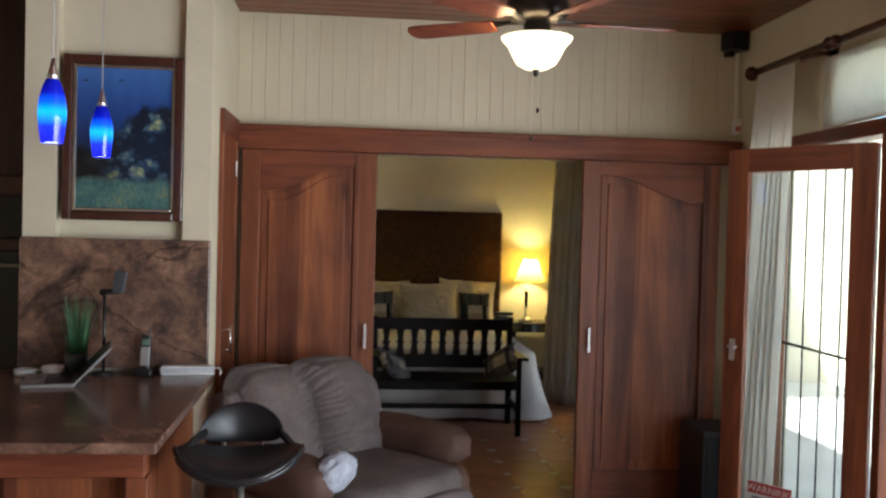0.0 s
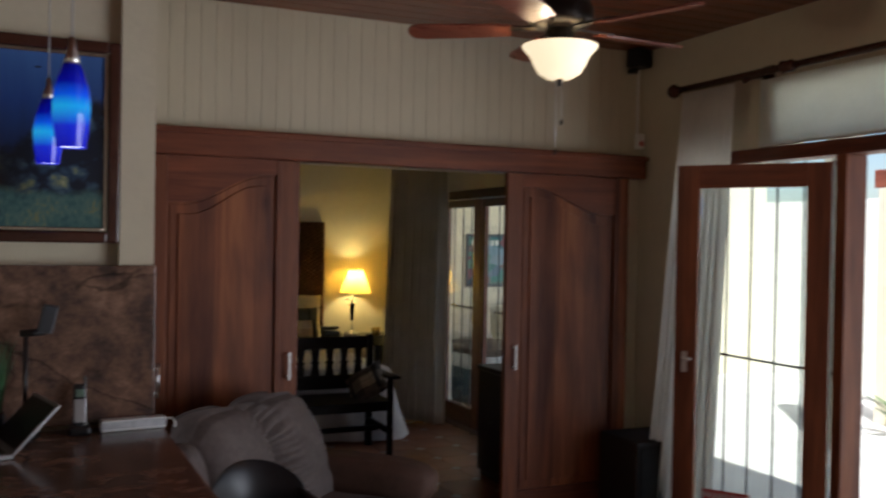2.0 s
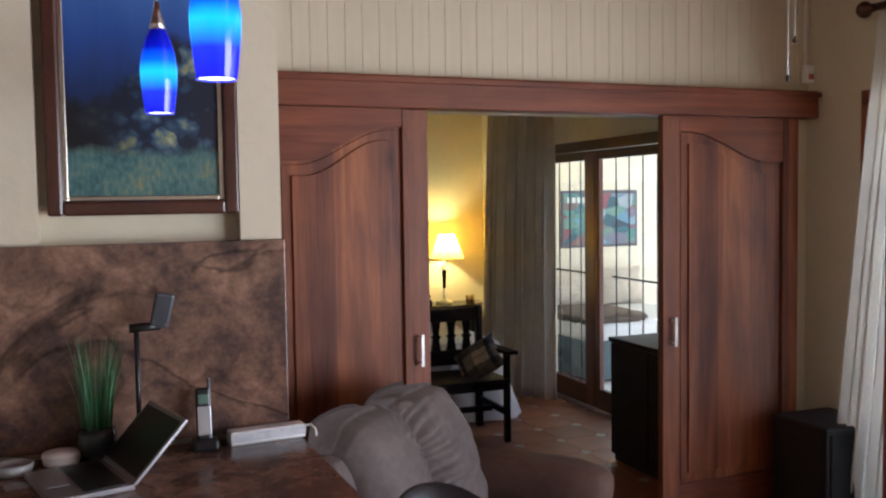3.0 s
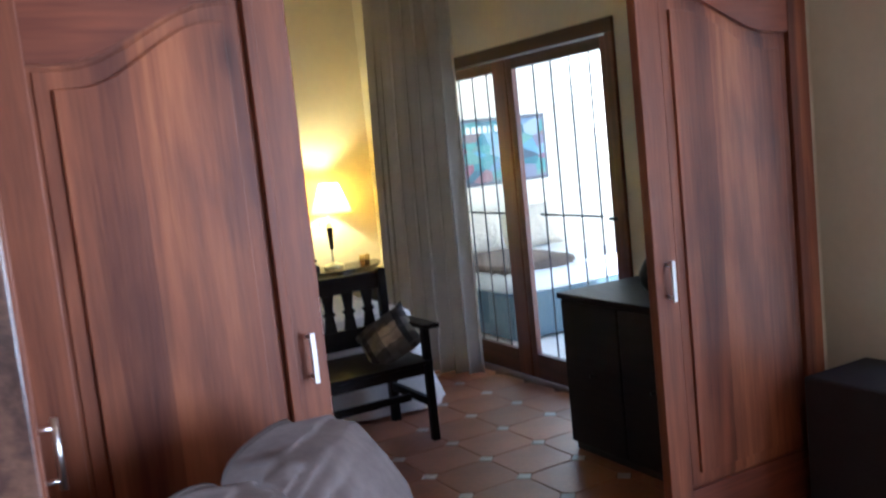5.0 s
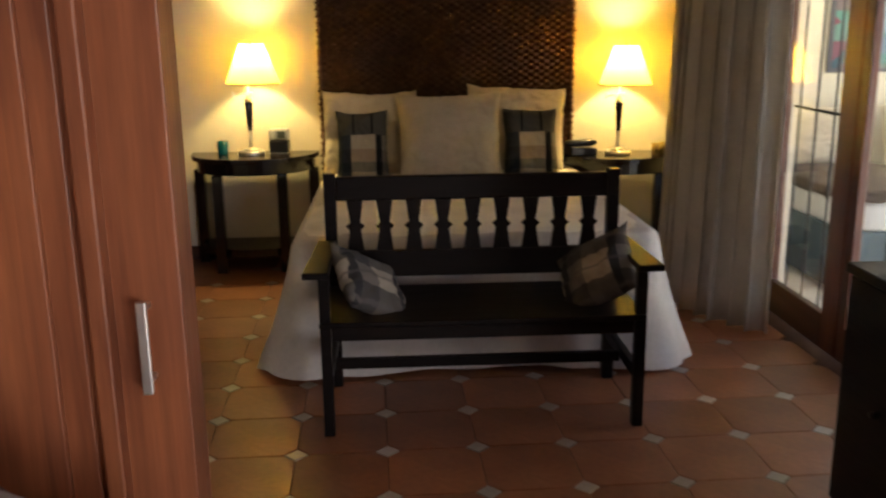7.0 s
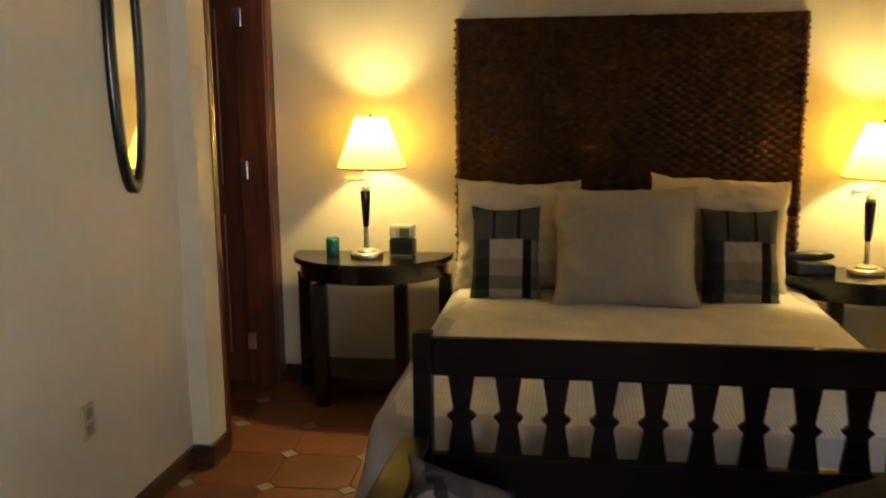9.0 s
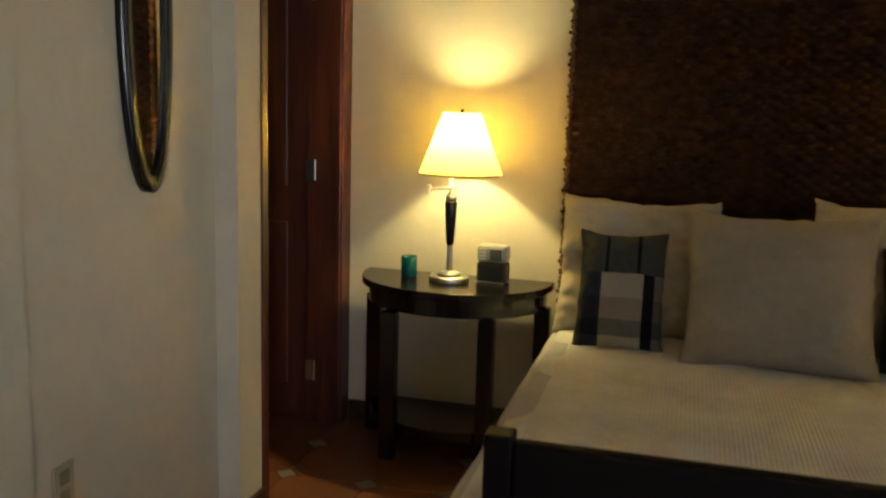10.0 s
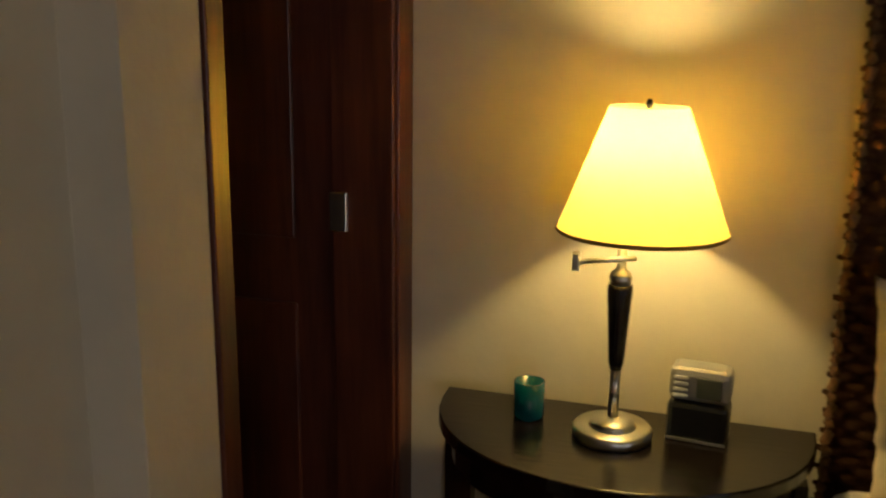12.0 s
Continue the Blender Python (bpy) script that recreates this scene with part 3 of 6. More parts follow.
def sea_paint():
    """A painted reef: blue water, lumpy grey-green coral on one side, grassy sea bed below."""
    m = bpy.data.materials.new("reef_paint")
    m.use_nodes = True
    nt = m.node_tree
    b = nt.nodes["Principled BSDF"]
    b.inputs["Roughness"].default_value = 0.4
    tc, sep = nt.nodes.new("ShaderNodeTexCoord"), nt.nodes.new("ShaderNodeSeparateXYZ")
    nt.links.new(tc.outputs["Generated"], sep.inputs[0])

    def noise_at(scale, detail, stretch=(1, 1, 1.35), warp=0.0):
        mp, n = nt.nodes.new("ShaderNodeMapping"), nt.nodes.new("ShaderNodeTexNoise")
        mp.inputs["Scale"].default_value = stretch
        nt.links.new(tc.outputs["Generated"], mp.inputs[0])
        nt.links.new(mp.outputs[0], n.inputs["Vector"])
        n.inputs["Scale"].default_value, n.inputs["Detail"].default_value, n.inputs["Distortion"].default_value = scale, detail, warp
        return n.outputs[0]

    def ramp(value, *stops):
        r = nt.nodes.new("ShaderNodeValToRGB")
        e = r.color_ramp.elements
        e[0].position, e[0].color = stops[0][0], (*stops[0][1], 1)
        e[1].position, e[1].color = stops[-1][0], (*stops[-1][1], 1)
        for p, c in stops[1:-1]:
            e.new(p).color = (*c, 1)
        nt.links.new(value, r.inputs[0])
        return r.outputs[0]

    def math2(op, a, b_, c=None):
        n = nt.nodes.new("ShaderNodeMath")
        n.operation = op
        for k, v in enumerate((a, b_, c)):
            if v is None:
                continue
            if isinstance(v, (int, float)):
                n.inputs[k].default_value = v
            else:
                nt.links.new(v, n.inputs[k])
        return n.outputs[0]

    def mix(fac, a, b_, kind="MIX"):
        n = nt.nodes.new("ShaderNodeMixRGB")
        n.blend_type = kind
        for k, v in enumerate((fac, a, b_)):
            if isinstance(v, float):
                n.inputs[k].default_value = v
            else:
                nt.links.new(v, n.inputs[k])
        return n.outputs[0]

    X, Z = sep.outputs["X"], sep.outputs["Z"]
    depth = math2("MULTIPLY_ADD", noise_at(3, 4, (2.5, 1, 0.6)), 0.22, math2("MULTIPLY_ADD", Z, 1.0, -0.11))
    water = ramp(depth, (0.25, (0.005, 0.013, 0.030)), (0.5, (0.006, 0.022, 0.090)), (0.72, (0.016, 0.060, 0.25)), (1.0, (0.055, 0.15, 0.42)))
    def stones(scale):
        vo, mpv, warp, add = nt.nodes.new("ShaderNodeTexVoronoi"), nt.nodes.new("ShaderNodeMapping"), nt.nodes.new("ShaderNodeTexNoise"), nt.nodes.new("ShaderNodeMixRGB")
        mpv.inputs["Scale"].default_value = (1, 0.0, 1.7)
        nt.links.new(tc.outputs["Generated"], mpv.inputs[0])
        warp.inputs["Scale"].default_value = 9
        nt.links.new(mpv.outputs[0], warp.inputs["Vector"])
        add.inputs[0].default_value = 0.09
        nt.links.new(mpv.outputs[0], add.inputs[1])
        nt.links.new(warp.outputs["Color"], add.inputs[2])
        nt.links.new(add.outputs[0], vo.inputs["Vector"])
        vo.inputs["Scale"].default_value = scale
        tone = nt.nodes.new("ShaderNodeSeparateXYZ")
        nt.links.new(vo.outputs["Color"], tone.inputs[0])
        return vo.outputs["Distance"], tone.outputs["X"]
    d1, c1 = stones(4.6)
    d2, c2 = stones(13.0)
    tone = math2("MULTIPLY_ADD", d1, -0.75, math2("MULTIPLY_ADD", c1, 0.45, 0.42))
    tone = math2("MULTIPLY_ADD", d2, -0.45, math2("MULTIPLY_ADD", c2, 0.25, tone))
    tone = math2("MULTIPLY_ADD", noise_at(30, 4), 0.25, tone)
    lump = ramp(tone, (0.25, (0.004, 0.009, 0.022)), (0.42, (0.020, 0.050, 0.095)), (0.58, (0.075, 0.13, 0.16)), (0.72, (0.22, 0.25, 0.12)), (0.86, (0.42, 0.42, 0.26)))
    rise = nt.nodes.new("ShaderNodeMapRange")
    rise.interpolation_type = "SMOOTHSTEP"
    for k, v in (("From Min", 0.15), ("From Max", 0.75), ("To Min", 0.44), ("To Max", 0.74)):
        rise.inputs[k].default_value = v
    nt.links.new(X, rise.inputs["Value"])
    murk = nt.nodes.new("ShaderNodeMapRange")
    for k, v in (("From Min", 0.22), ("From Max", 0.55), ("To Min", 0.12), ("To Max", 1.0)):
        murk.inputs[k].default_value = v
    nt.links.new(X, murk.inputs["Value"])
    lump = mix(1.0, lump, ramp(murk.outputs[0], (0.0, (0, 0, 0)), (1.0, (1, 1, 1))), "MULTIPLY")
    edge = math2("MULTIPLY_ADD", noise_at(6, 4), 0.22, math2("ADD", rise.outputs[0], -0.11))
    mask = nt.nodes.new("ShaderNodeMapRange")
    mask.inputs["From Min"].default_value, mask.inputs["From Max"].default_value = -0.02, 0.05
    nt.links.new(math2("SUBTRACT", edge, Z), mask.inputs["Value"])
    col = mix(mask.outputs[0], water, lump)
    blades = ramp(math2("MULTIPLY_ADD", noise_at(16, 4, (2.2, 1, 1.6)), 0.55, math2("MULTIPLY", noise_at(3.5, 3), 0.5)), (0.32, (0.012, 0.045, 0.05)), (0.48, (0.045, 0.12, 0.12)), (0.60, (0.09, 0.18, 0.15)), (0.72, (0.26, 0.22, 0.07)))
    bed_mask = nt.nodes.new("ShaderNodeMapRange")
    bed_mask.inputs["From Min"].default_value, bed_mask.inputs["From Max"].default_value = -0.02, 0.03
    nt.links.new(math2("SUBTRACT", math2("MULTIPLY_ADD", noise_at(4, 3), 0.16, 0.13), Z), bed_mask.inputs["Value"])
    col = mix(bed_mask.outputs[0], col, blades)
    nt.links.new(col, b.inputs["Base Color"])
    return m


FRAME_WOOD = mat("dark_red_frame", (0.062, 0.021, 0.013), 0.24, vary=0.25, scale=5)
SILVER = mat("silver_fillet", (0.40, 0.36, 0.31), 0.22, 0.85, vary=0.12)
PX0, PX1, PZ0, PZ1 = -1.218, -0.637, 1.673, 2.485
painting = thing("framed_painting", pose(0.0, 5.146, 0.006), "framed painting of a blue coral reef in a dark wooden frame", "painting")
part("canvas", B(PX0 + 0.06, PX1 - 0.06, -0.004, 0.0, PZ0 + 0.06, PZ1 - 0.06), sea_paint(), painting, "blue and green painted reef canvas")
FISH = mat("painted_fish", (0.006, 0.012, 0.03), 0.5)
for fx, fz in ((PX0 + 0.10, PZ1 - 0.125), (PX0 + 0.27, PZ1 - 0.12)):
    part("painted_fish", prism([(fx - 0.014, fz), (fx, fz + 0.005), (fx + 0.02, fz), (fx, fz - 0.005)], "y", -0.0052, -0.0042), FISH, painting)
for a, b, c, d in ((PX0, PX0 + 0.045, PZ0, PZ1), (PX1 - 0.045, PX1, PZ0, PZ1), (PX0 + 0.045, PX1 - 0.045, PZ0, PZ0 + 0.045), (PX0 + 0.045, PX1 - 0.045, PZ1 - 0.045, PZ1)):
    part("frame_bar", B(a, b, -0.03, 0.002, c, d, 0.008), FRAME_WOOD, painting)
for a, b, c, d in ((PX0 + 0.045, PX0 + 0.062, PZ0 + 0.045, PZ1 - 0.045), (PX1 - 0.062, PX1 - 0.045, PZ0 + 0.045, PZ1 - 0.045), (PX0 + 0.062, PX1 - 0.062, PZ0 + 0.045, PZ0 + 0.062), (PX0 + 0.062, PX1 - 0.062, PZ1 - 0.062, PZ1 - 0.045)):
    part("fillet", B(a, b, -0.014, -0.001, c, d, 0.003), SILVER, painting, "silver inner fillet")

# blue pendants
def blue_glass():
    m = bpy.data.materials.new("cobalt_glass")
    m.use_nodes = True
    nt = m.node_tree
    b = nt.nodes["Principled BSDF"]
    b.inputs["Base Color"].default_value, b.inputs["Roughness"].default_value = (0.005, 0.01, 0.35, 1), 0.12
    tc, sep, ramp = nt.nodes.new("ShaderNodeTexCoord"), nt.nodes.new("ShaderNodeSeparateXYZ"), nt.nodes.new("ShaderNodeValToRGB")
    nt.links.new(tc.outputs["Generated"], sep.inputs[0])
    nt.links.new(sep.outputs["Z"], ramp.inputs[0])
    e = ramp.color_ramp.elements
    e[0].position, e[0].color = 0.0, (0.008, 0.006, 0.50, 1)
    e[1].position, e[1].color = 1.0, (0.001, 0.001, 0.06, 1)
    for pos, col in ((0.25, (0.012, 0.03, 0.75, 1)), (0.48, (0.03, 0.55, 1.0, 1)), (0.62, (0.01, 0.12, 0.9, 1)), (0.78, (0.002, 0.004, 0.30, 1))):
        e.new(pos).color = col
    nt.links.new(ramp.outputs[0], b.inputs["Emission Color"])
    b.inputs["Emission Strength"].default_value = 0.42
    return m


COBALT = blue_glass()
GLOW = mat("lit_opal_glass", (0.9, 0.9, 0.95), 0.4, emit=1.2, emit_colour=(0.85, 0.9, 1.0), vary=0.02)
CABLE = mat("clear_grey_cable", (0.42, 0.42, 0.42), 0.4, vary=0.05)


def pendant(x, y, z):
    p = thing("pendant_lamp", pose(x, y, z), "lit cobalt blue glass pendant lamp on a thin cable", "lamp", "pendants over the counter")
    part("shade", lathe([(0.038, 0.0), (0.042, 0.03), (0.048, 0.085), (0.049, 0.12), (0.043, 0.165), (0.031, 0.205), (0.022, 0.225)], 32, cap=False), COBALT, p, "cobalt blue glass shade", True)
    part("diffuser", lathe([(0.037, 0.004), (0.037, 0.010)], 24), GLOW, p, "glowing white opening")
    part("socket", lathe([(0.022, 0.223), (0.018, 0.245), (0.010, 0.27), (0.006, 0.30)], 20), CHROME, p, "", True)
    part("cable", tube([(0, 0, 0.29), (0, 0, CEIL - z)], 0.0025, 6), CABLE, p)
    part("canopy", lathe([(0.05, CEIL - z - 0.025), (0.05, CEIL - z - 0.001)], 20), CHROME, p)
    return p


pendant(-0.854, 3.88, 1.948)
pendant(-0.907, 4.68, 1.958)

# ceiling fan
fan = thing("ceiling_fan", pose(0.98, 4.38, 0), "dark bronze ceiling fan with five red-brown blades and a lit bowl", "ceiling fan")
OPAL = mat("warm_opal_bowl", (0.95, 0.85, 0.65), 0.35, emit=0.75, emit_colour=(1.0, 0.80, 0.50), vary=0.04)
part("canopy", lathe([(0.07, CEIL - 0.002), (0.07, CEIL - 0.03), (0.03, CEIL - 0.07)], 24), BRONZE, fan, "", True)
part("rod", tube([(0, 0, 2.72), (0, 0, CEIL - 0.05)], 0.014, 12), BRONZE, fan, "", True)
part("motor", lathe([(0.03, 2.745), (0.055, 2.735), (0.065, 2.71), (0.115, 2.69), (0.135, 2.655), (0.135, 2.61), (0.115, 2.585), (0.06, 2.575)], 40), BRONZE, fan, "dark bronze motor housing", True)
part("switch_housing", lathe([(0.05, 2.575), (0.06, 2.56), (0.055, 2.535), (0.08, 2.525), (0.08, 2.51)], 32), BRONZE, fan, "", True)
bowl = part("bowl", lathe([(0.008, 2.372), (0.05, 2.376), (0.085, 2.397), (0.105, 2.43), (0.122, 2.468), (0.150, 2.498), (0.154, 2.508)], 48, cap=False), OPAL, fan, "glowing scalloped opal glass bowl", True)
bowl.visible_shadow = False
part("finial", lathe([(0.004, 2.344), (0.012, 2.352), (0.010, 2.364), (0.018, 2.374)], 16), BRONZE, fan, "", True)
for dx, ln in ((0.012, 0.16), (-0.014, 0.28)):
    part("pull_chain", tube([(dx, 0, 2.36), (dx, 0, 2.36 - ln)], 0.0018, 6), CHROME, fan)
    part("pull_knob", lathe([(0.003, -0.012), (0.008, 0.0), (0.003, 0.012)], 12, at=(dx, 0, 2.36 - ln)), BRONZE, fan, "", True)
BLADE = wood("fan_blade_timber", (0.16, 0.045, 0.028), (0.30, 0.10, 0.06), "x", 1.0, 0.28)
for i in range(5):
    turn = pose(0, 0, 2.575, 0, 0, 4 + 72 * i) @ pose(0, 0, 0, 11, 0, 0)
    out = [(0.20, -0.048), (0.30, -0.058), (0.56, -0.066), (0.605, -0.055), (0.622, -0.02), (0.622, 0.02), (0.605, 0.055), (0.56, 0.066), (0.30, 0.058), (0.20, 0.048)]
    part("blade", move(prism(out, "z", -0.004, 0.004), turn), BLADE, fan, "red-brown fan blade")
    part("blade_arm", move(prism([(0.07, -0.02), (0.15, -0.012), (0.25, -0.035), (0.27, 0.0), (0.25, 0.035), (0.15, 0.012), (0.07, 0.02)], "z", 0.005, 0.013), turn), BRONZE, fan)

# corner loudspeaker, sensor and its conduit
spk = thing("corner_loudspeaker", pose(2.53, 5.955, 2.80, 0, 0, 20), "small black loudspeaker high in the corner", "loudspeaker")
part("cabinet", B(-0.065, 0.065, -0.055, 0.055, 0.03, 0.146, 0.008), BLACK, spk)
part("bracket", B(-0.02, 0.02, 0.02, 0.07, 0.0, 0.03), BLACK, spk)
part("grille", B(-0.055, 0.055, -0.062, -0.056, 0.04, 0.136, 0.003), IRON, spk)
sens = thing("motion_sensor", pose(2.585, 6.02, 2.32), "small white alarm sensor on the corner of the wall", "sensor")
part("case", B(-0.028, 0.028, -0.03, 0.012, 0, 0.10, 0.008), WHITE, sens)
part("window", B(-0.018, 0.018, -0.034, -0.030, 0.02, 0.05, 0.002), mat("red_sensor_window", (0.45, 0.12, 0.10), 0.3), sens, "reddish sensor window")
tagged(obj("cable_conduit", B(2.575, 2.590, 6.026, 6.038, 2.42, 2.83, 0.002), WHITE), "white plastic cable conduit down the wall", "conduit")

# curtain rod, sheer curtain and blind
rod = thing("curtain_rod", pose(2.44, 0, 2.606), "dark wooden curtain rod with a ball finial", "curtain rod")
part("pole", tube([(0, 5.43, 0), (0, 0.6, 0)], 0.019, 14), FRAME_WOOD, rod, "", True)
part("finial", move(lathe([(0.012, -0.05), (0.022, -0.035), (0.016, -0.02), (0.036, 0.0), (0.042, 0.02), (0.034, 0.042), (0.012, 0.055)], 20), pose(0, 5.47, 0, -90, 0, 0)), FRAME_WOOD, rod, "", True)
for ys in (4.92, 3.1, 1.2):
    bra = part("bracket", tube([(0.17, ys, 0.02), (0.05, ys, 0.0), (0, ys, -0.028)], 0.014), FRAME_WOOD, rod, "", True)
    part("bracket_plate", B(0.165, 0.178, ys - 0.04, ys + 0.04, -0.06, 0.07, 0.004), FRAME_WOOD, bra)
part("collar", move(lathe([(0.02, -0.05), (0.032, -0.03), (0.028, 0.0), (0.034, 0.03), (0.02, 0.05)], 16), pose(0, 4.62, 0.0, -90, 0, 0)), FRAME_WOOD, rod, "", True)


def drape(name, top_path, bottom_path, z0, z1, folds, depth, material, label, group="", rows=20, n=150, pinch=0.35):
    """Hanging cloth between a path at its top and one at its hem, with uneven folds."""
    def along(path, s):
        k = s * (len(path) - 1)
        i = min(int(k), len(path) - 2)
        f = k - i
        return Vector(path[i]).lerp(Vector(path[i + 1]), f), (Vector(path[i + 1]) - Vector(path[i])).normalized()
    bm = bmesh.new()
    grid = []
    for j in range(rows + 1):
        v = j / rows
        row = []
        for i in range(n + 1):
            s = i / n
            a, da = along(top_path, s)
            b, db = along(bottom_path, s)
            p, d = a.lerp(b, v), da.lerp(db, v)
            nrm = Vector((d.y, -d.x))
            ph = 2 * math.pi * folds * (s + 0.035 * noise.noise(Vector((s * 5, folds, 0))) + 0.012 * noise.noise(Vector((s * 9, v * 2, folds))))
            amp = depth * (pinch + (1 - pinch) * min(1, v * 2.2)) * (0.75 + 0.5 * noise.noise(Vector((s * 7, 3.1, v))))
            q = p + nrm * amp * math.sin(ph) + d * 0.3 * amp * math.sin(2 * ph)
            row.append(bm.verts.new((q.x, q.y, z1 + (z0 - z1) * v)))
        grid.append(row)
    for a, b in zip(grid, grid[1:]):
        for i in range(n):
            bm.faces.new((a[i], a[i + 1], b[i + 1], b[i]))
    ob = obj(name, bm, material, True)
    s = ob.modifiers.new("thickness", "SOLIDIFY")
    s.thickness = 0.003
    return tagged(ob, label, "curtain", group)


drape("sheer_curtain", [(2.44, 4.99), (2.44, 5.41)], [(2.46, 5.14), (2.36, 5.62)], 0.02, 2.58, 8, 0.03, SHEER, "pleated white sheer curtain hanging beside the french doors")
bl = thing("roman_blind", pose(2.605, 0, 0), "pale raised blind above the french doors", "blind")
part("cloth", B(-0.022, -0.006, 1.10, 4.955, 2.255, 2.60, 0.004), BLIND, bl)
part("hem_bar", B(-0.026, -0.004, 1.10, 4.955, 2.243, 2.256, 0.003), WHITE, bl)

# security bars outside the fixed pane
def bars(name, x, y0, y1, z0, z1, count, rails, label):
    g = thing(name, pose(x, 0, 0), label, "security grille")
    for i in range(count):
        yy = y0 + (y1 - y0) * (i + 0.5) / count
        part("bar", tube([(0, yy, z0), (0, yy, z1)], 0.006, 6), IRON, g)
    for z in rails:
        part("rail", tube([(-0.012, y0 + 0.06, z), (-0.012, y1 - 0.06, z)], 0.008, 6), IRON, g)
    return g


bars("security_grille", 2.70, 4.46, 5.59, 0.03, 2.16, 6, (0.06, 1.08, 2.13), "black iron security bars outside the fixed pane")

# warning sign on the leaf's glass
sign = thing("warning_sign", pose(2.60, 4.47, 0, 0, 0, ANG), "small red and white warning sign on the glass", "sign")
SIGN_RED = mat("sign_red", (0.42, 0.05, 0.045), 0.5, vary=0.08)
part("plate", B(0.36, 0.60, 0.0045, 0.0065, 0.30, 0.44), WHITE, sign)
part("band", B(0.362, 0.598, 0.0068, 0.0078, 0.38, 0.438), SIGN_RED, sign, "red band")


def lettering(name, text, size, m, material, parent, label):
    c = bpy.data.curves.new(name, "FONT")
    c.body, c.size, c.extrude, c.align_x = text, size, 0.0006, "CENTER"
    o = new(name, c)
    dg = bpy.context.evaluated_depsgraph_get()
    me = bpy.data.meshes.new_from_object(o.evaluated_get(dg))
    bpy.data.objects.remove(o)
    me.materials.append(material)
    me.transform(m)
    t = new(name, me)
    t.parent = parent
    return tagged(t, label)


lettering("lettering", "WARNING", 0.05, pose(0.48, 0.0092, 0.391, 90, 0, 180), WHITE, sign, "white capital letters")
for i in range(3):
    part("line_of_print", B(0.385, 0.575, 0.0068, 0.0076, 0.315 + i * 0.02, 0.323 + i * 0.02), BLACK, sign)

# black chest by the wall
chest = thing("subwoofer", pose(2.41, 5.66, 0), "dark grey box loudspeaker on the floor by the wall", "loudspeaker")
part("cabinet", B(-0.19, 0.19, -0.18, 0.20, 0.02, 0.56, 0.012), mat("charcoal_vinyl", (0.012, 0.014, 0.017), 0.6, vary=0.25, bump=0.1), chest)
part("grille", B(-0.17, 0.17, -0.192, -0.182, 0.05, 0.53, 0.006), mat("grille_cloth", (0.016, 0.02, 0.022), 0.9, vary=0.3, bump=0.3, bump_scale=300), chest)
for sx in (-0.15, 0.15):
    for sy in (-0.14, 0.16):
        part("foot", B(sx - 0.02, sx + 0.02, sy - 0.02, sy + 0.02, 0, 0.02), BLACK, chest)


# recliner: its own x is the way it faces
def cushion_back():
    """Two stuffed lobes with a gathered seam between them."""
    bm = bmesh.new()
    nu, nv = 88, 96
    rows = []
    for j in range(nv + 1):
        v = j / nv
        row = []
        for i in range(nu + 1):
            u = -1 + 2 * i / nu
            lobe = abs(u)
            bulge = max(0.0, 1 - (abs(lobe - 0.5) / 0.5) ** 2.6) ** 0.55
            crown = math.sin(math.pi * min(1, max(0, 0.06 + 0.94 * v))) ** 0.45 if v < 0.98 else 0.2
            seam = math.exp(-(u / 0.16) ** 2)
            wander = 2.2 * noise.noise(Vector((u * 2.5, v * 7, 0)))
            reach = 0.15 + 0.10 * abs(noise.noise(Vector((v * 13, 2.0, 0))))
            pleat = math.exp(-((lobe - 0.10) / (reach if lobe > 0.10 else 0.12)) ** 2)
            fold = 1 - abs(math.sin(v * 58 + wander - lobe * 9 * (1 if u > 0 else -1))) ** 0.7
            gather = -0.034 * pleat * fold * min(1, max(0, (v - 0.05) * 6)) + 0.012 * noise.noise(Vector((u * 3, v * 5, 1.7))) + 0.006 * noise.noise(Vector((u * 7, v * 11, 4)))
            pucker = 0.012 * math.exp(-((v - 0.42) / 0.05) ** 2) * bulge
            d = 0.155 * bulge * crown + gather - pucker
            top = 0.90 + 0.055 * bulge - 0.05 * max(0, lobe - 0.85) / 0.15
            z = 0.36 + (top - 0.36) * v
            back = -0.30 * (z - 0.36) + (0.04 if v < 0.97 else 0.0)
            row.append(bm.verts.new((back + d, u * 0.445, z)))
        rows.append(row)
    back_rows = []
    for j in range(nv + 1):
        row = []
        for i in range(nu + 1):
            p = rows[j][i].co
            row.append(bm.verts.new((-0.30 * (p.z - 0.36) - 0.10 - 0.03 * math.sin(math.pi * j / nv), p.y * 0.97, p.z - 0.02 * (j == nv))))
        back_rows.append(row)
    for g, flip in ((rows, False), (back_rows, True)):
        for a, b in zip(g, g[1:]):
            for i in range(nu):
                f = (a[i], a[i + 1], b[i + 1], b[i])
                bm.faces.new(f if not flip else tuple(reversed(f)))
    for i in range(nu):
        bm.faces.new((rows[nv][i], rows[nv][i + 1], back_rows[nv][i + 1], back_rows[nv][i]))
        bm.faces.new((rows[0][i + 1], rows[0][i], back_rows[0][i], back_rows[0][i + 1]))
    for j in range(nv):
        bm.faces.new((rows[j][0], rows[j + 1][0], back_rows[j + 1][0], back_rows[j][0]))
        bm.faces.new((rows[j + 1][nu], rows[j][nu], back_rows[j][nu], back_rows[j + 1][nu]))
    bmesh.ops.recalc_face_normals(bm, faces=bm.faces)
    return bm


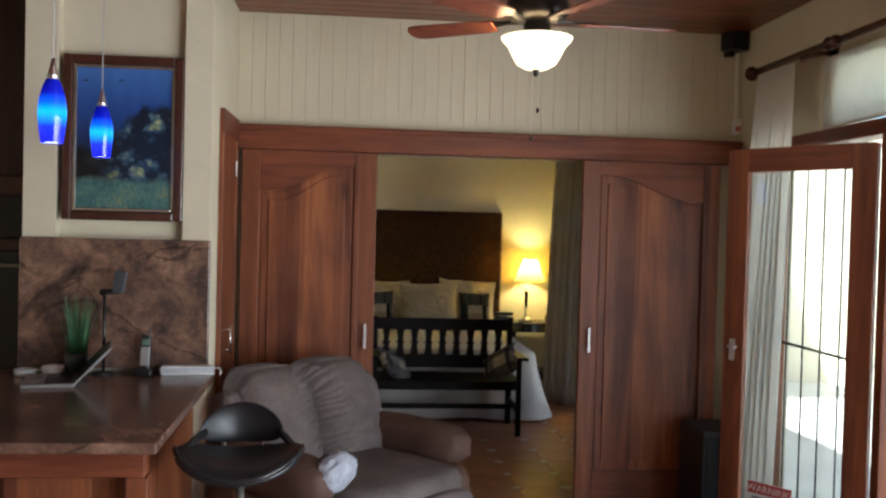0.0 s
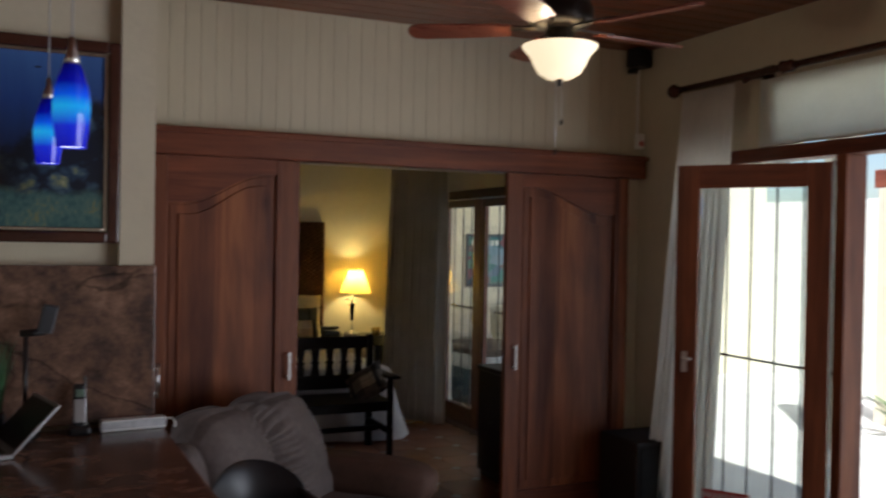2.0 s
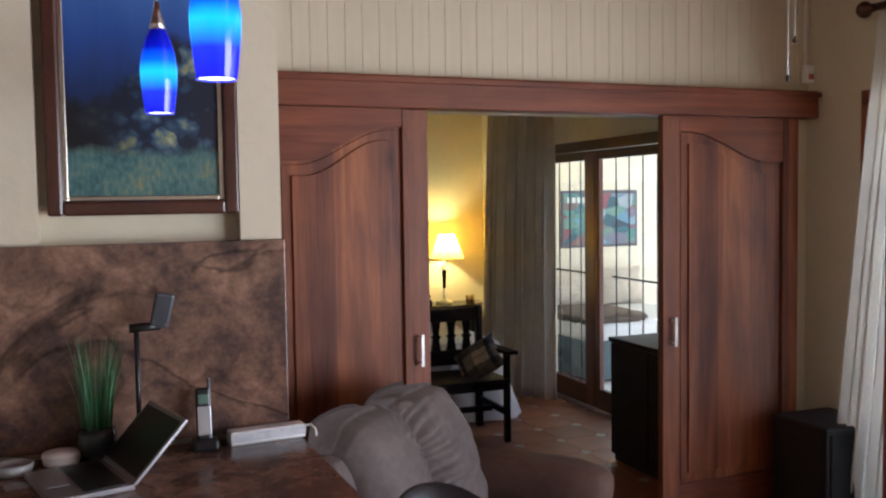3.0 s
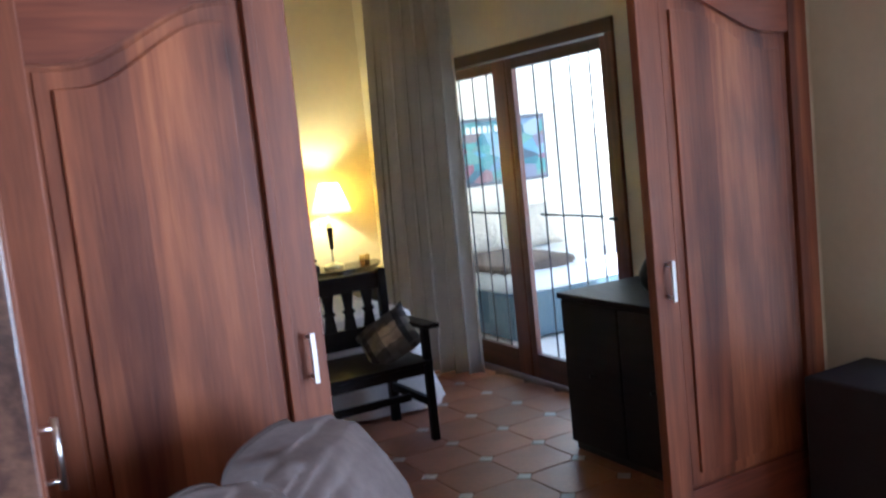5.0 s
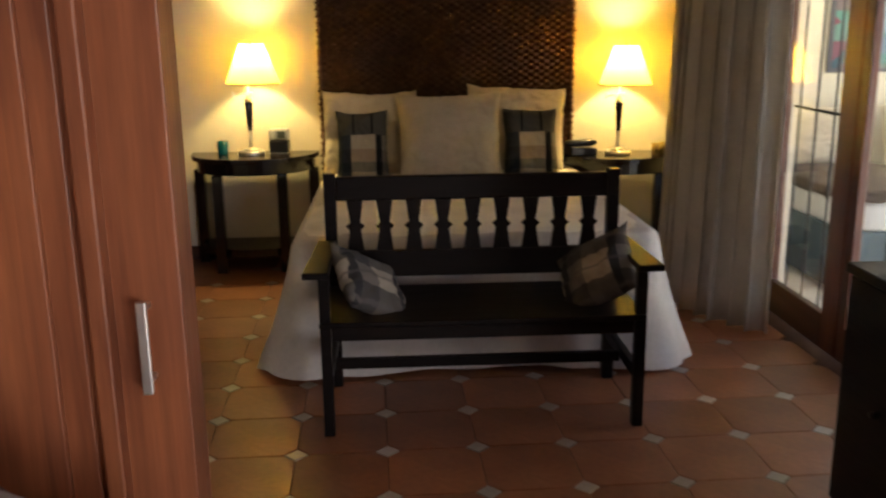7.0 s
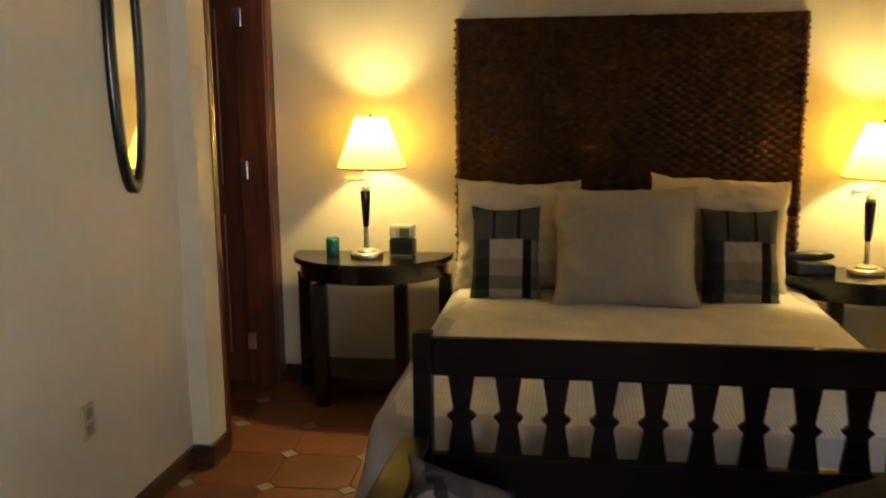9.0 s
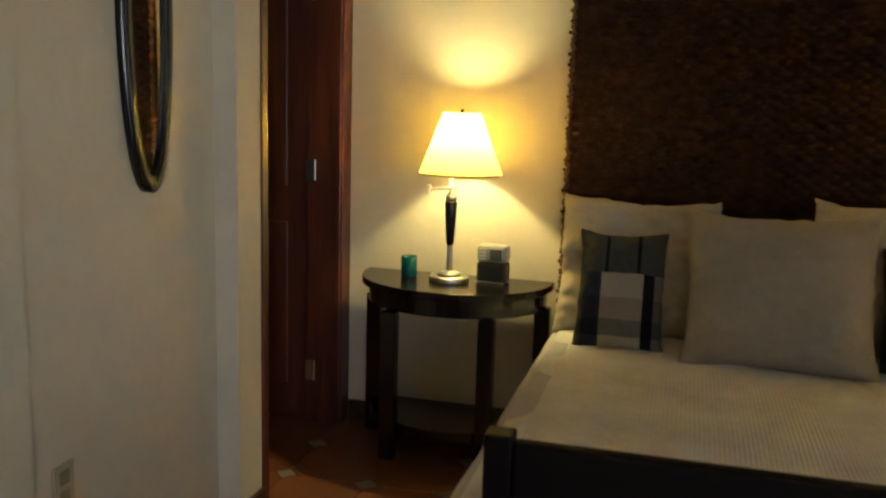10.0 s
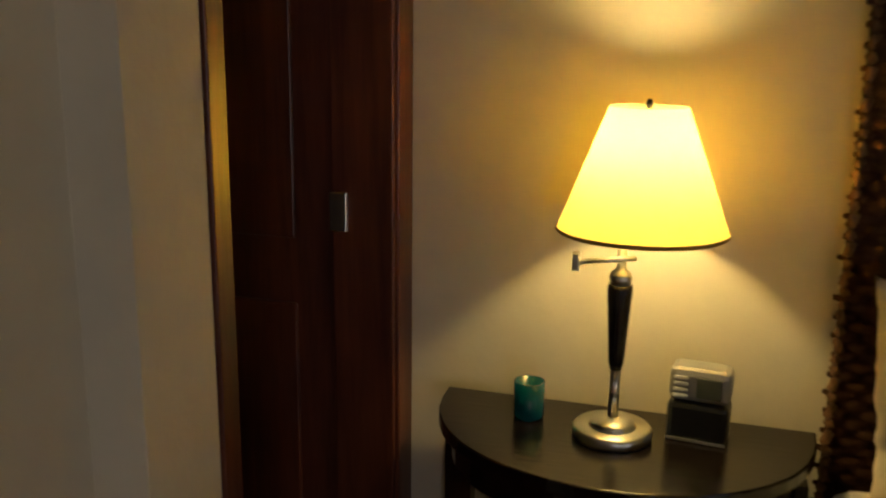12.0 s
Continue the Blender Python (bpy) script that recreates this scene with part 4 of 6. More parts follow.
sofa = thing("recliner", pose(0.055, 5.27, 0, 0, 0, -45), "worn taupe suede recliner with a gathered two-lobed back", "armchair")
part("backrest", cushion_back(), SUEDE, sofa, "taupe suede back with gathered seam", True)
part("seat", move(soft(0.37, 0.40, 0.13, 5, wrinkle=0.03, seed=2), pose(0.36, 0, 0.37)), SUEDE, sofa, "taupe suede seat cushion", True)
part("footrest", move(soft(0.07, 0.38, 0.17, 4, wrinkle=0.03, seed=5), pose(0.72, 0, 0.24)), SUEDE, sofa, "", True)
part("base", B(-0.12, 0.70, -0.38, 0.38, 0.04, 0.28, 0.02), SUEDE_DARK, sofa)
for s in (-1, 1):
    arm = part("arm", move(soft(0.39, 0.105, 0.20, 5, wrinkle=0.02, seed=7 * s), pose(0.20, s * 0.49, 0.24)), SUEDE_DARK, sofa, "brown suede arm", True)
    part("arm_pad", move(soft(0.40, 0.118, 0.105, 3.2, wrinkle=0.05, seed=3 * s), pose(0.20, s * 0.49, 0.535)), SUEDE_DARK, arm, "rounded brown arm pad", True)
    part("wing", move(soft(0.10, 0.07, 0.20, 3, wrinkle=0.04, seed=s), pose(-0.13, s * 0.465, 0.655, 0, -14, 0)), SUEDE, sofa, "taupe side of the back", True)
for sx in (-0.05, 0.62):
    for sy in (-0.33, 0.33):
        part("foot", B(sx - 0.03, sx + 0.03, sy - 0.03, sy + 0.03, 0, 0.045), BLACK, sofa)

# cloth thrown on the recliner's arm
throw = tagged(obj("folded_towel", move(soft(0.07, 0.11, 0.085, 2.4, wrinkle=0.16, seed=11, freq=5.0), pose(0.16, 4.59, 0.575, 12, 24, -35)), mat("white_blue_towel", (0.36, 0.38, 0.43), 0.9, vary=0.35, scale=9, bump=0.4, bump_scale=90), True), "crumpled pale blue and white towel on the recliner's arm", "towel")

# bar stool
stool = thing("bar_stool", pose(-0.215, 4.20, 0, 0, 0, 4), "black leather bar stool with a low curved back and chrome post", "bar stool")
bm = soft(0.25, 0.205, 0.036, 2.6, 56, 20)


def dish_z(x, y):
    return 0.722 - 0.03 * max(0.0, -y / 0.2) ** 2 + 0.05 * (x / 0.25) ** 2 - 0.012 * max(0.0, 1 - (x / 0.2) ** 2 - (y / 0.16) ** 2)


for v in bm.verts:
    v.co.z += dish_z(v.co.x, v.co.y)
part("seat", bm, BLACK_LEATHER, stool, "black moulded leather seat", True)
rim = [(0.25 * math.cos(radians(a)), 0.205 * math.sin(radians(a))) for a in range(180, 366, 6)]
part("front_rim", tube([(x, y, dish_z(x, y) + 0.012) for x, y in rim], 0.011, 8), mat("polished_black_edge", (0.02, 0.02, 0.022), 0.16, vary=0.1), stool, "shiny black front rim", True)
bm = soft(0.170, 0.024, 0.082, 2.15, 56, 22)
for v in bm.verts:
    v.co.y += 0.255 - 0.13 * (v.co.x / 0.185) ** 2 + 0.22 * v.co.z
    v.co.z += 0.832 - 0.02 * (v.co.x / 0.185) ** 2
part("backrest", bm, BLACK_LEATHER, stool, "low domed black backrest", True)
for s_ in (-1, 1):
    part("back_arm", tube([(s_ * 0.150, 0.165, 0.812), (s_ * 0.19, 0.11, 0.785), (s_ * 0.215, 0.05, 0.768), (s_ * 0.230, 0.0, 0.752)], 0.016, 10), BLACK_LEATHER, stool, "", True)
for sx in (-0.08, 0.08):
    part("back_bracket", tube([(sx, 0.12, 0.72), (sx, 0.22, 0.74), (sx, 0.25, 0.82)], 0.010), CHROME, stool, "", True)
part("swivel", lathe([(0.09, 0.70), (0.09, 0.712), (0.03, 0.66)], 24), BLACK, stool, "", True)
part("post", lathe([(0.028, 0.02), (0.028, 0.42), (0.022, 0.425), (0.022, 0.70)], 24), CHROME, stool, "chrome gas-lift post", True)
part("footring", tube([(0.15 * math.cos(math.radians(a)), 0.15 * math.sin(math.radians(a)), 0.30) for a in range(0, 361, 12)], 0.010, 10), CHROME, stool, "chrome footrest ring", True)
part("ring_arm", tube([(-0.15, 0, 0.30), (0.15, 0, 0.30)], 0.008), CHROME, stool, "", True)
part("base", lathe([(0.205, 0.0), (0.205, 0.012), (0.12, 0.03), (0.03, 0.05)], 40), CHROME, stool, "chrome disc base", True)

# things on the counter
TOP = 0.932
lap = thing("laptop", pose(-1.15, 4.80, TOP, 0, 0, -75) @ Matrix.Scale(0.92, 4), "open silver laptop on the granite counter", "laptop")
SILV = mat("laptop_silver", (0.42, 0.42, 0.43), 0.35, 0.7, vary=0.05)
base = part("base", B(-0.17, 0.17, -0.12, 0.12, 0, 0.018, 0.004), SILV, lap)
part("keyboard", B(-0.15, 0.15, -0.02, 0.10, 0.018, 0.020), BLACK, base)
part("touchpad", B(-0.045, 0.045, -0.10, -0.035, 0.018, 0.0195), mat("touchpad_grey", (0.25, 0.25, 0.26), 0.4), base)
scr = part("screen", move(B(-0.17, 0.17, -0.006, 0.006, 0, 0.235, 0.003), pose(0, 0.12, 0.016, -44, 0, 0)), SILV, lap)
part("display", move(B(-0.155, 0.155, -0.0085, -0.0065, 0.015, 0.22), pose(0, 0.12, 0.016, -44, 0, 0)), BLACK, scr, "dark glossy display")

GREEN = mat("green_grass_blade", (0.035, 0.13, 0.045), 0.5, vary=0.4, scale=12)
grass = thing("potted_grass", pose(-1.10, 5.015, TOP), "tall green ornamental grass in a dark pot", "potted plant")
part("pot", lathe([(0.042, 0), (0.055, 0.04), (0.058, 0.09), (0.052, 0.105)], 24), mat("dark_ceramic", (0.02, 0.03, 0.035), 0.25), grass, "", True)
bm = bmesh.new()
rng = random.Random(4)
for i in range(110):
    a, r = rng.uniform(0, 6.283), 0.045 * math.sqrt(rng.random())
    x, y = r * math.cos(a), r * math.sin(a)
    h, lean = rng.uniform(0.17, 0.30), rng.uniform(0.0, 0.06)
    w, t = 0.003, rng.uniform(0, 3.14)
    cw, sw = w * math.cos(t), w * math.sin(t)
    prev = None
    for k in range(4):
        f = k / 3
        px, py, pz = x + lean * f * f * math.cos(a), y + lean * f * f * math.sin(a), 0.09 + h * f
        s = 1 - 0.85 * f
        pair = (bm.verts.new((px - cw * s, py - sw * s, pz)), bm.verts.new((px + cw * s, py + sw * s, pz)))
        if prev:
            bm.faces.new((prev[0], prev[1], pair[1], pair[0]))
        prev = pair
part("blades", bm, GREEN, grass, "green grass blades")

desk = thing("counter_lamp", pose(-0.975, 5.02, TOP), "small black swivel lamp on a thin post", "lamp")
part("foot", lathe([(0.05, 0), (0.05, 0.012), (0.01, 0.02)], 24), BLACK, desk, "", True)
part("post", tube([(0, 0, 0.015), (0, 0, 0.40)], 0.008, 8), BLACK, desk, "", True)
part("arm", tube([(-0.02, 0, 0.40), (0.07, -0.01, 0.405)], 0.014, 10), BLACK, desk, "", True)
part("head", move(B(-0.028, 0.028, -0.014, 0.014, -0.05, 0.06, 0.008), pose(0.075, -0.02, 0.45, 10, 12, 0)), mat("grey_metal", (0.10, 0.11, 0.12), 0.35, 0.5), desk, "grey lamp head")

ph = thing("cordless_phone", pose(-0.78, 5.02, TOP), "grey cordless telephone upright in a black cradle", "telephone")
part("cradle", B(-0.04, 0.04, -0.045, 0.035, 0, 0.035, 0.01), BLACK, ph)
hs = part("handset", move(B(-0.024, 0.024, -0.012, 0.014, 0, 0.17, 0.009), pose(0, 0, 0.025, -10, 0, 0)), BLACK, ph)
part("face", move(B(-0.021, 0.021, -0.0155, -0.0125, 0.02, 0.11, 0.002), pose(0, 0, 0.025, -10, 0, 0)), SILV, hs, "silver keypad")
part("display", move(B(-0.017, 0.017, -0.0155, -0.0125, 0.118, 0.148, 0.002), pose(0, 0, 0.025, -10, 0, 0)), mat("lcd_green", (0.10, 0.16, 0.12), 0.3), hs)
part("aerial", tube([(0.017, 0.004, 0.19), (0.017, 0.01, 0.225)], 0.005), BLACK, hs)

wrap = thing("roll_box", pose(-0.575, 5.05, TOP, 0, 0, 6), "long white box lying on the counter's end", "box")
part("carton", B(-0.13, 0.12, -0.03, 0.03, 0, 0.045, 0.006), WHITE, wrap)
part("flap", B(-0.13, 0.12, -0.034, -0.03, 0.012, 0.040, 0.001), mat("grey_print", (0.45, 0.45, 0.46), 0.5, vary=0.3, scale=30), wrap)
part("lead", tube([(0.12, 0, 0.03), (0.145, -0.01, 0.035), (0.155, -0.03, 0.02), (0.15, -0.05, 0.006)], 0.004), WHITE, wrap, "", True)

dish = thing("white_dish", pose(-1.20, 5.00, TOP), "small round white dish with a lid", "dish")
part("bowl", lathe([(0.035, 0), (0.05, 0.012), (0.054, 0.03)], 28), WHITE, dish, "", True)
part("lid", lathe([(0.056, 0.031), (0.052, 0.045), (0.02, 0.052)], 28), WHITE, dish, "", True)
tin = thing("glass_ashtray", pose(-1.325, 4.98, TOP), "low clear glass ashtray", "ashtray")
part("bowl", lathe([(0.048, 0), (0.052, 0.03), (0.046, 0.032), (0.040, 0.008)], 28), mat("pale_glass", (0.45, 0.47, 0.47), 0.08, spec=0.8, vary=0.1), tin, "", True)

# kitchen tower beside the pier
tower = thing("kitchen_tower", pose(-1.42, 5.65, 0), "tall dark timber kitchen cabinet with built-in ovens", "cabinet")
part("carcass", B(-0.95, 0.0, 0.02, 0.40, 0, CEIL - 0.01), KITCHEN_WOOD, tower)
part("upper_door", B(-0.94, -0.01, 0.0, 0.02, 1.92, CEIL - 0.05, 0.004), KITCHEN_WOOD, tower)
part("shelf_band", B(-0.95, 0.0, -0.008, 0.02, 1.81, 1.90, 0.004), mat("lighter_band_timber", (0.11, 0.062, 0.04), 0.4, vary=0.2), tower)
oven = part("microwave", B(-0.93, -0.02, 0.0, 0.02, 1.57, 1.80, 0.006), BLACK, tower, "black built-in microwave")
part("clock", B(-0.10, -0.05, -0.002, 0.0, 1.745, 1.757), mat("green_clock", (0.03, 0.2, 0.1), 0.4, emit=0.08, emit_colour=(0.1, 0.9, 0.4)), oven, "green clock display")
part("lower_band", B(-0.95, 0.0, -0.008, 0.02, 1.51, 1.56, 0.004), mat("brown_band_timber", (0.085, 0.045, 0.03), 0.4, vary=0.2), tower)
ov2 = part("oven", B(-0.93, -0.02, 0.0, 0.02, 0.85, 1.50, 0.006), BLACK, tower, "black glass oven door")
part("oven_handle", tube([(-0.85, -0.03, 1.42), (-0.10, -0.03, 1.42)], 0.009), CHROME, ov2, "", True)
part("drawer", B(-0.94, -0.01, 0.0, 0.02, 0.10, 0.83, 0.004), KITCHEN_WOOD, tower)


# ---- things of the bedroom ----
DARK_RED = wood("dark_red_timber", (0.060, 0.016, 0.009), (0.165, 0.046, 0.023), "z")
# doorway in the west wall and its open door
for nm, bx in (("trim_jamb_near", (-0.99, -0.704, 9.574, 9.618, 0, 2.10)), ("trim_jamb_far", (-0.925, -0.775, 10.44, 10.50, 0, 2.10))):
    structure(obj(nm, B(*bx, 0.003), DARK_RED), "dark red-brown timber door jamb", "jamb")
structure(obj("trim_architrave", B(-0.85, -0.765, 10.452, 10.548, 0, 2.16, 0.004), DARK_RED), "dark red-brown timber architrave", "architrave")
od = thing("door_closet", pose(-0.915, 10.455, 0.01), "dark red-brown timber door standing open", "door")
od["kind"] = "structure"
part("slab", B(-0.78, -0.01, 0.0, 0.04, 0, 2.05, 0.003), DARK_RED, od)
for za, zb in ((0.16, 0.90), (1.06, 1.94)):
    part("panel", B(-0.68, -0.11, -0.008, 0.0, za, zb, 0.006), DARK_RED, od)
for z in (0.19, 1.09, 1.85):
    part("hinge", B(-0.012, 0.030, -0.028, -0.016, z, z + 0.09, 0.002), CHROME, od, "steel hinge")

# baseboards
SKIRT = wood("brown_baseboard", (0.035, 0.013, 0.008), (0.10, 0.04, 0.022), "y", 1.0, 0.4)
for bx in ((-0.77, -0.752, 6.24, 8.52, 0, 0.09), (-0.79, -0.772, 8.52, 9.391, 0, 0.09), (-0.71, -0.692, 9.41, 9.57, 0, 0.09), (-0.79, -0.692, 9.392, 9.41, 0, 0.09), (-0.76, 2.60, 10.530, 10.548, 0, 0.09), (2.60, 2.618, 9.32, 10.53, 0, 0.09)):
    structure(obj("baseboard", B(*bx, 0.003), SKIRT), "dark brown timber baseboard", "baseboard")

# socket
sk = thing("wall_socket", pose(-0.789, 8.64, 0.48), "ivory double wall socket", "socket")
IVORY = mat("ivory_plastic", (0.50, 0.43, 0.28), 0.4, vary=0.05)
part("plate", B(0, 0.007, -0.038, 0.038, -0.06, 0.06, 0.003), IVORY, sk)
for z in (-0.026, 0.026):
    part("outlet", B(0.007, 0.010, -0.018, 0.018, z - 0.018, z + 0.018, 0.002), mat("socket_grey", (0.30, 0.26, 0.18), 0.4), sk)

# oval mirror
def lens_outline(w, h, n=40):
    r = []
    for i in range(n):
        a = 2 * math.pi * i / n
        r.append((w * math.copysign(abs(math.sin(a)) ** 0.9, math.sin(a)), h * math.cos(a)))
    return r


mir = thing("wall_mirror", pose(-0.789, 9.025, 1.72), "tall narrow oval mirror in a black frame", "mirror")
MIRROR = mat("mirror_silver", (0.90, 0.90, 0.88), 0.02, 1.0, vary=0.01)
part("backing", prism(lens_outline(0.110, 0.53), "x", 0, 0.016, 0.004), BLACK, mir)
part("glass", prism(lens_outline(0.083, 0.49), "x", 0.016, 0.020), MIRROR, mir, "silvered mirror glass")
bm = bmesh.new()
outer, inner = lens_outline(0.113, 0.535), lens_outline(0.082, 0.49)
ro = [[bm.verts.new((x, *p)) for p in o] for x, o in ((0.002, outer), (0.030, outer), (0.032, inner), (0.018, inner))]
k = len(outer)
for a, b in zip(ro, ro[1:]):
    for i in range(k):
        bm.faces.new((a[i], a[(i + 1) % k], b[(i + 1) % k], b[i]))
bmesh.ops.recalc_face_normals(bm, faces=bm.faces)
part("frame", bm, mat("black_gloss_frame", (0.008, 0.008, 0.009), 0.18, vary=0.2), mir, "glossy black oval frame", True)

# woven wall mat: crossing strands
WEAVE = mat("woven_seagrass", (0.055, 0.024, 0.013), 0.75, vary=0.45, scale=22, bump=0.35, bump_scale=240, spec=0.12)
mt = thing("woven_wall_mat", pose(0.185, 10.50, 0.42), "dark brown woven seagrass mat hung behind the bed", "wall hanging")
MW, MH, CELL = 1.645, 1.46, 0.034
part("backing", B(0, MW, 0.020, 0.045, 0, MH), WEAVE, mt)
bm = bmesh.new()
nx, nz = int(MW / CELL), int(MH / (CELL * 0.62))
rng = random.Random(9)
for j in range(nz):
    for i in range(nx):
        if (i + j) % 2:
            continue
        cx, cz = (i + 0.5) * MW / nx + rng.uniform(-0.003, 0.003), (j + 0.5) * MH / nz + rng.uniform(-0.002, 0.002)
        w, h, d = 0.030 * rng.uniform(0.85, 1.12), 0.0098 * rng.uniform(0.85, 1.15), 0.014 * rng.uniform(0.6, 1.2)
        q = [(-1, -0.5, 0.9), (-0.4, -1, 0.15), (0.4, -1, 0.15), (1, -0.5, 0.9), (1, 0.5, 0.9), (0.4, 1, 0.15), (-0.4, 1, 0.15), (-1, 0.5, 0.9)]
        vs = [bm.verts.new((cx + a * w, 0.020 - d * (1 - c), cz + b * h)) for a, b, c in q]
        mid = [bm.verts.new((cx - 0.4 * w, 0.018 - d, cz)), bm.verts.new((cx + 0.4 * w, 0.018 - d, cz))]
        for f in ((0, 1, 8, 7), (7, 8, 6, 6), (1, 2, 9, 8), (2, 3, 4, 9), (9, 4, 5, 5), (8, 9, 5, 6)):
            f = list(dict.fromkeys(f))
            bm.faces.new([(vs + mid)[n] for n in f])
bmesh.ops.recalc_face_normals(bm, faces=bm.faces)
strands = part("strand_weave", bm, WEAVE, mt, "woven brown strands", True)
tagged(strands, kind="stuff")
for xs in (0.004, MW - 0.004):
    part("braided_edge", tube([(xs + 0.004 * math.sin(i * 1.3), 0.012, MH * i / 120) for i in range(121)], 0.011, 6), mat("edge_braid", (0.15, 0.07, 0.03), 0.6, vary=0.5, scale=25, bump=0.5), mt, "lighter braided edge", True)

# bed
bed = thing("bed", pose(1.02, 9.44, 0), "double bed with a white waffle cover that hangs to the floor", "bed")
part("box_spring", B(-0.78, 0.78, -1.02, 1.02, 0.06, 0.34, 0.02), SHEET, bed)
for sx in (-0.7, 0.7):
    for sy in (-0.9, 0.9):
        part("foot", B(sx - 0.03, sx + 0.03, sy - 0.03, sy + 0.03, 0, 0.06), BLACK, bed)
# Top paler than the SHEET sides: missing lamplight is made up in this colour.
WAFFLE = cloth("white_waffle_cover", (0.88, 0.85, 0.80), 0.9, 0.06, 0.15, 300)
wn = WAFFLE.node_tree
tcw, wv = wn.nodes.new("ShaderNodeTexCoord"), wn.nodes.new("ShaderNodeTexWave")
wv.inputs["Scale"].default_value, wv.inputs["Distortion"].default_value = 26, 0.8
wn.links.new(tcw.outputs["Object"], wv.inputs["Vector"])
bw = wn.nodes.new("ShaderNodeBump")
bw.inputs["Strength"].default_value, bw.inputs["Distance"].default_value = 0.35, 0.005
wn.links.new(wv.outputs["Fac"], bw.inputs["Height"])
wn.links.new(bw.outputs[0], wn.nodes["Principled BSDF"].inputs["Normal"])
bm = bmesh.new()
HX, HY, TOPZ = 0.82, 1.04, 0.615
n = 220
ring = []
for i in range(n + 1):
    s = i / n
    per = 2 * 2 * HY + 2 * HX
    d = s * per
    if d < 2 * HY:
        p, nr = (-HX, HY - d), (-1, 0)
    elif d < 2 * HY + 2 * HX:
        p, nr = (-HX + d - 2 * HY, -HY), (0, -1)
    else:
        p, nr = (HX, -HY + d - 2 * HY - 2 * HX), (1, 0)
    c = 0.10
    cx, cy = max(-HX + c, min(HX - c, p[0])), max(-HY + c, p[1])
    v = Vector((p[0] - cx, p[1] - cy))
    if p[1] < -HY + c and abs(p[0]) > HX - c and v.length > 0:
        nn = v.normalized()
        p, nr = (cx + c * nn.x, cy + c * nn.y), (nn.x, nn.y)
    ring.append((p, nr))
prof = [(-0.10, TOPZ), (-0.045, TOPZ - 0.004), (-0.012, TOPZ - 0.02), (0.004, TOPZ - 0.06), (0.02, 0.46), (0.04, 0.34), (0.06, 0.2), (0.075, 0.1), (0.085, 0.022)]
grid = []
for k, (o, z) in enumerate(prof):
    row = []
    for i, (p, nr) in enumerate(ring):
        s = i / n
        corner = math.exp(-((min(abs(s - 2 * HY / (4 * HY + 2 * HX)), abs(s - (2 * HY + 2 * HX) / (4 * HY + 2 * HX)))) / 0.06) ** 2)
        foot = 1.0 if abs(nr[0]) > 0.9 else 0.55
        fall = max(0, (TOPZ - z) / TOPZ)
        wob = 0.045 * fall ** 1.5 * math.sin(s * 92 + 3 * noise.noise(Vector((s * 14, 0, 2)))) * (0.6 + noise.noise(Vector((s * 20, 1, 0))))
        off = o * (1 if k < 4 else foot + 1.15 * corner * fall) + wob * foot + 0.006 * noise.noise(Vector((s * 40, z * 6, 0)))
        row.append(bm.verts.new((p[0] + nr[0] * off, p[1] + nr[1] * off, z + (0.012 * noise.noise(Vector((s * 30, 5, 0))) if k == len(prof) - 1 else 0))))
    grid.append(row)
for a, b in zip(grid, grid[1:]):
    for i in range(n):
        bm.faces.new((a[i], b[i], b[i + 1], a[i + 1]))
# Sides of the same cover, left in the darker SHEET white.
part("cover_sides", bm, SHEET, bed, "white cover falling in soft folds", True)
bm = bmesh.new()
gx, gy = 40, 50
g = [[bm.verts.new((-HX + 0.04 + (2 * HX - 0.08) * i / gx, -HY + 0.04 + (2 * HY - 0.04) * j / gy, TOPZ + 0.004 - 0.02 * max(0, abs(2 * i / gx - 1) - 0.9) * 10 * 0.5 - (0.012 if j == 0 else 0) + 0.012 * noise.noise(Vector((i * 0.17, j * 0.17, 0.5))))) for i in range(gx + 1)] for j in range(gy + 1)]
for a, b in zip(g, g[1:]):
    for i in range(gx):
        bm.faces.new((a[i], a[i + 1], b[i + 1], b[i]))
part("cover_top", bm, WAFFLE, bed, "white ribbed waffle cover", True)


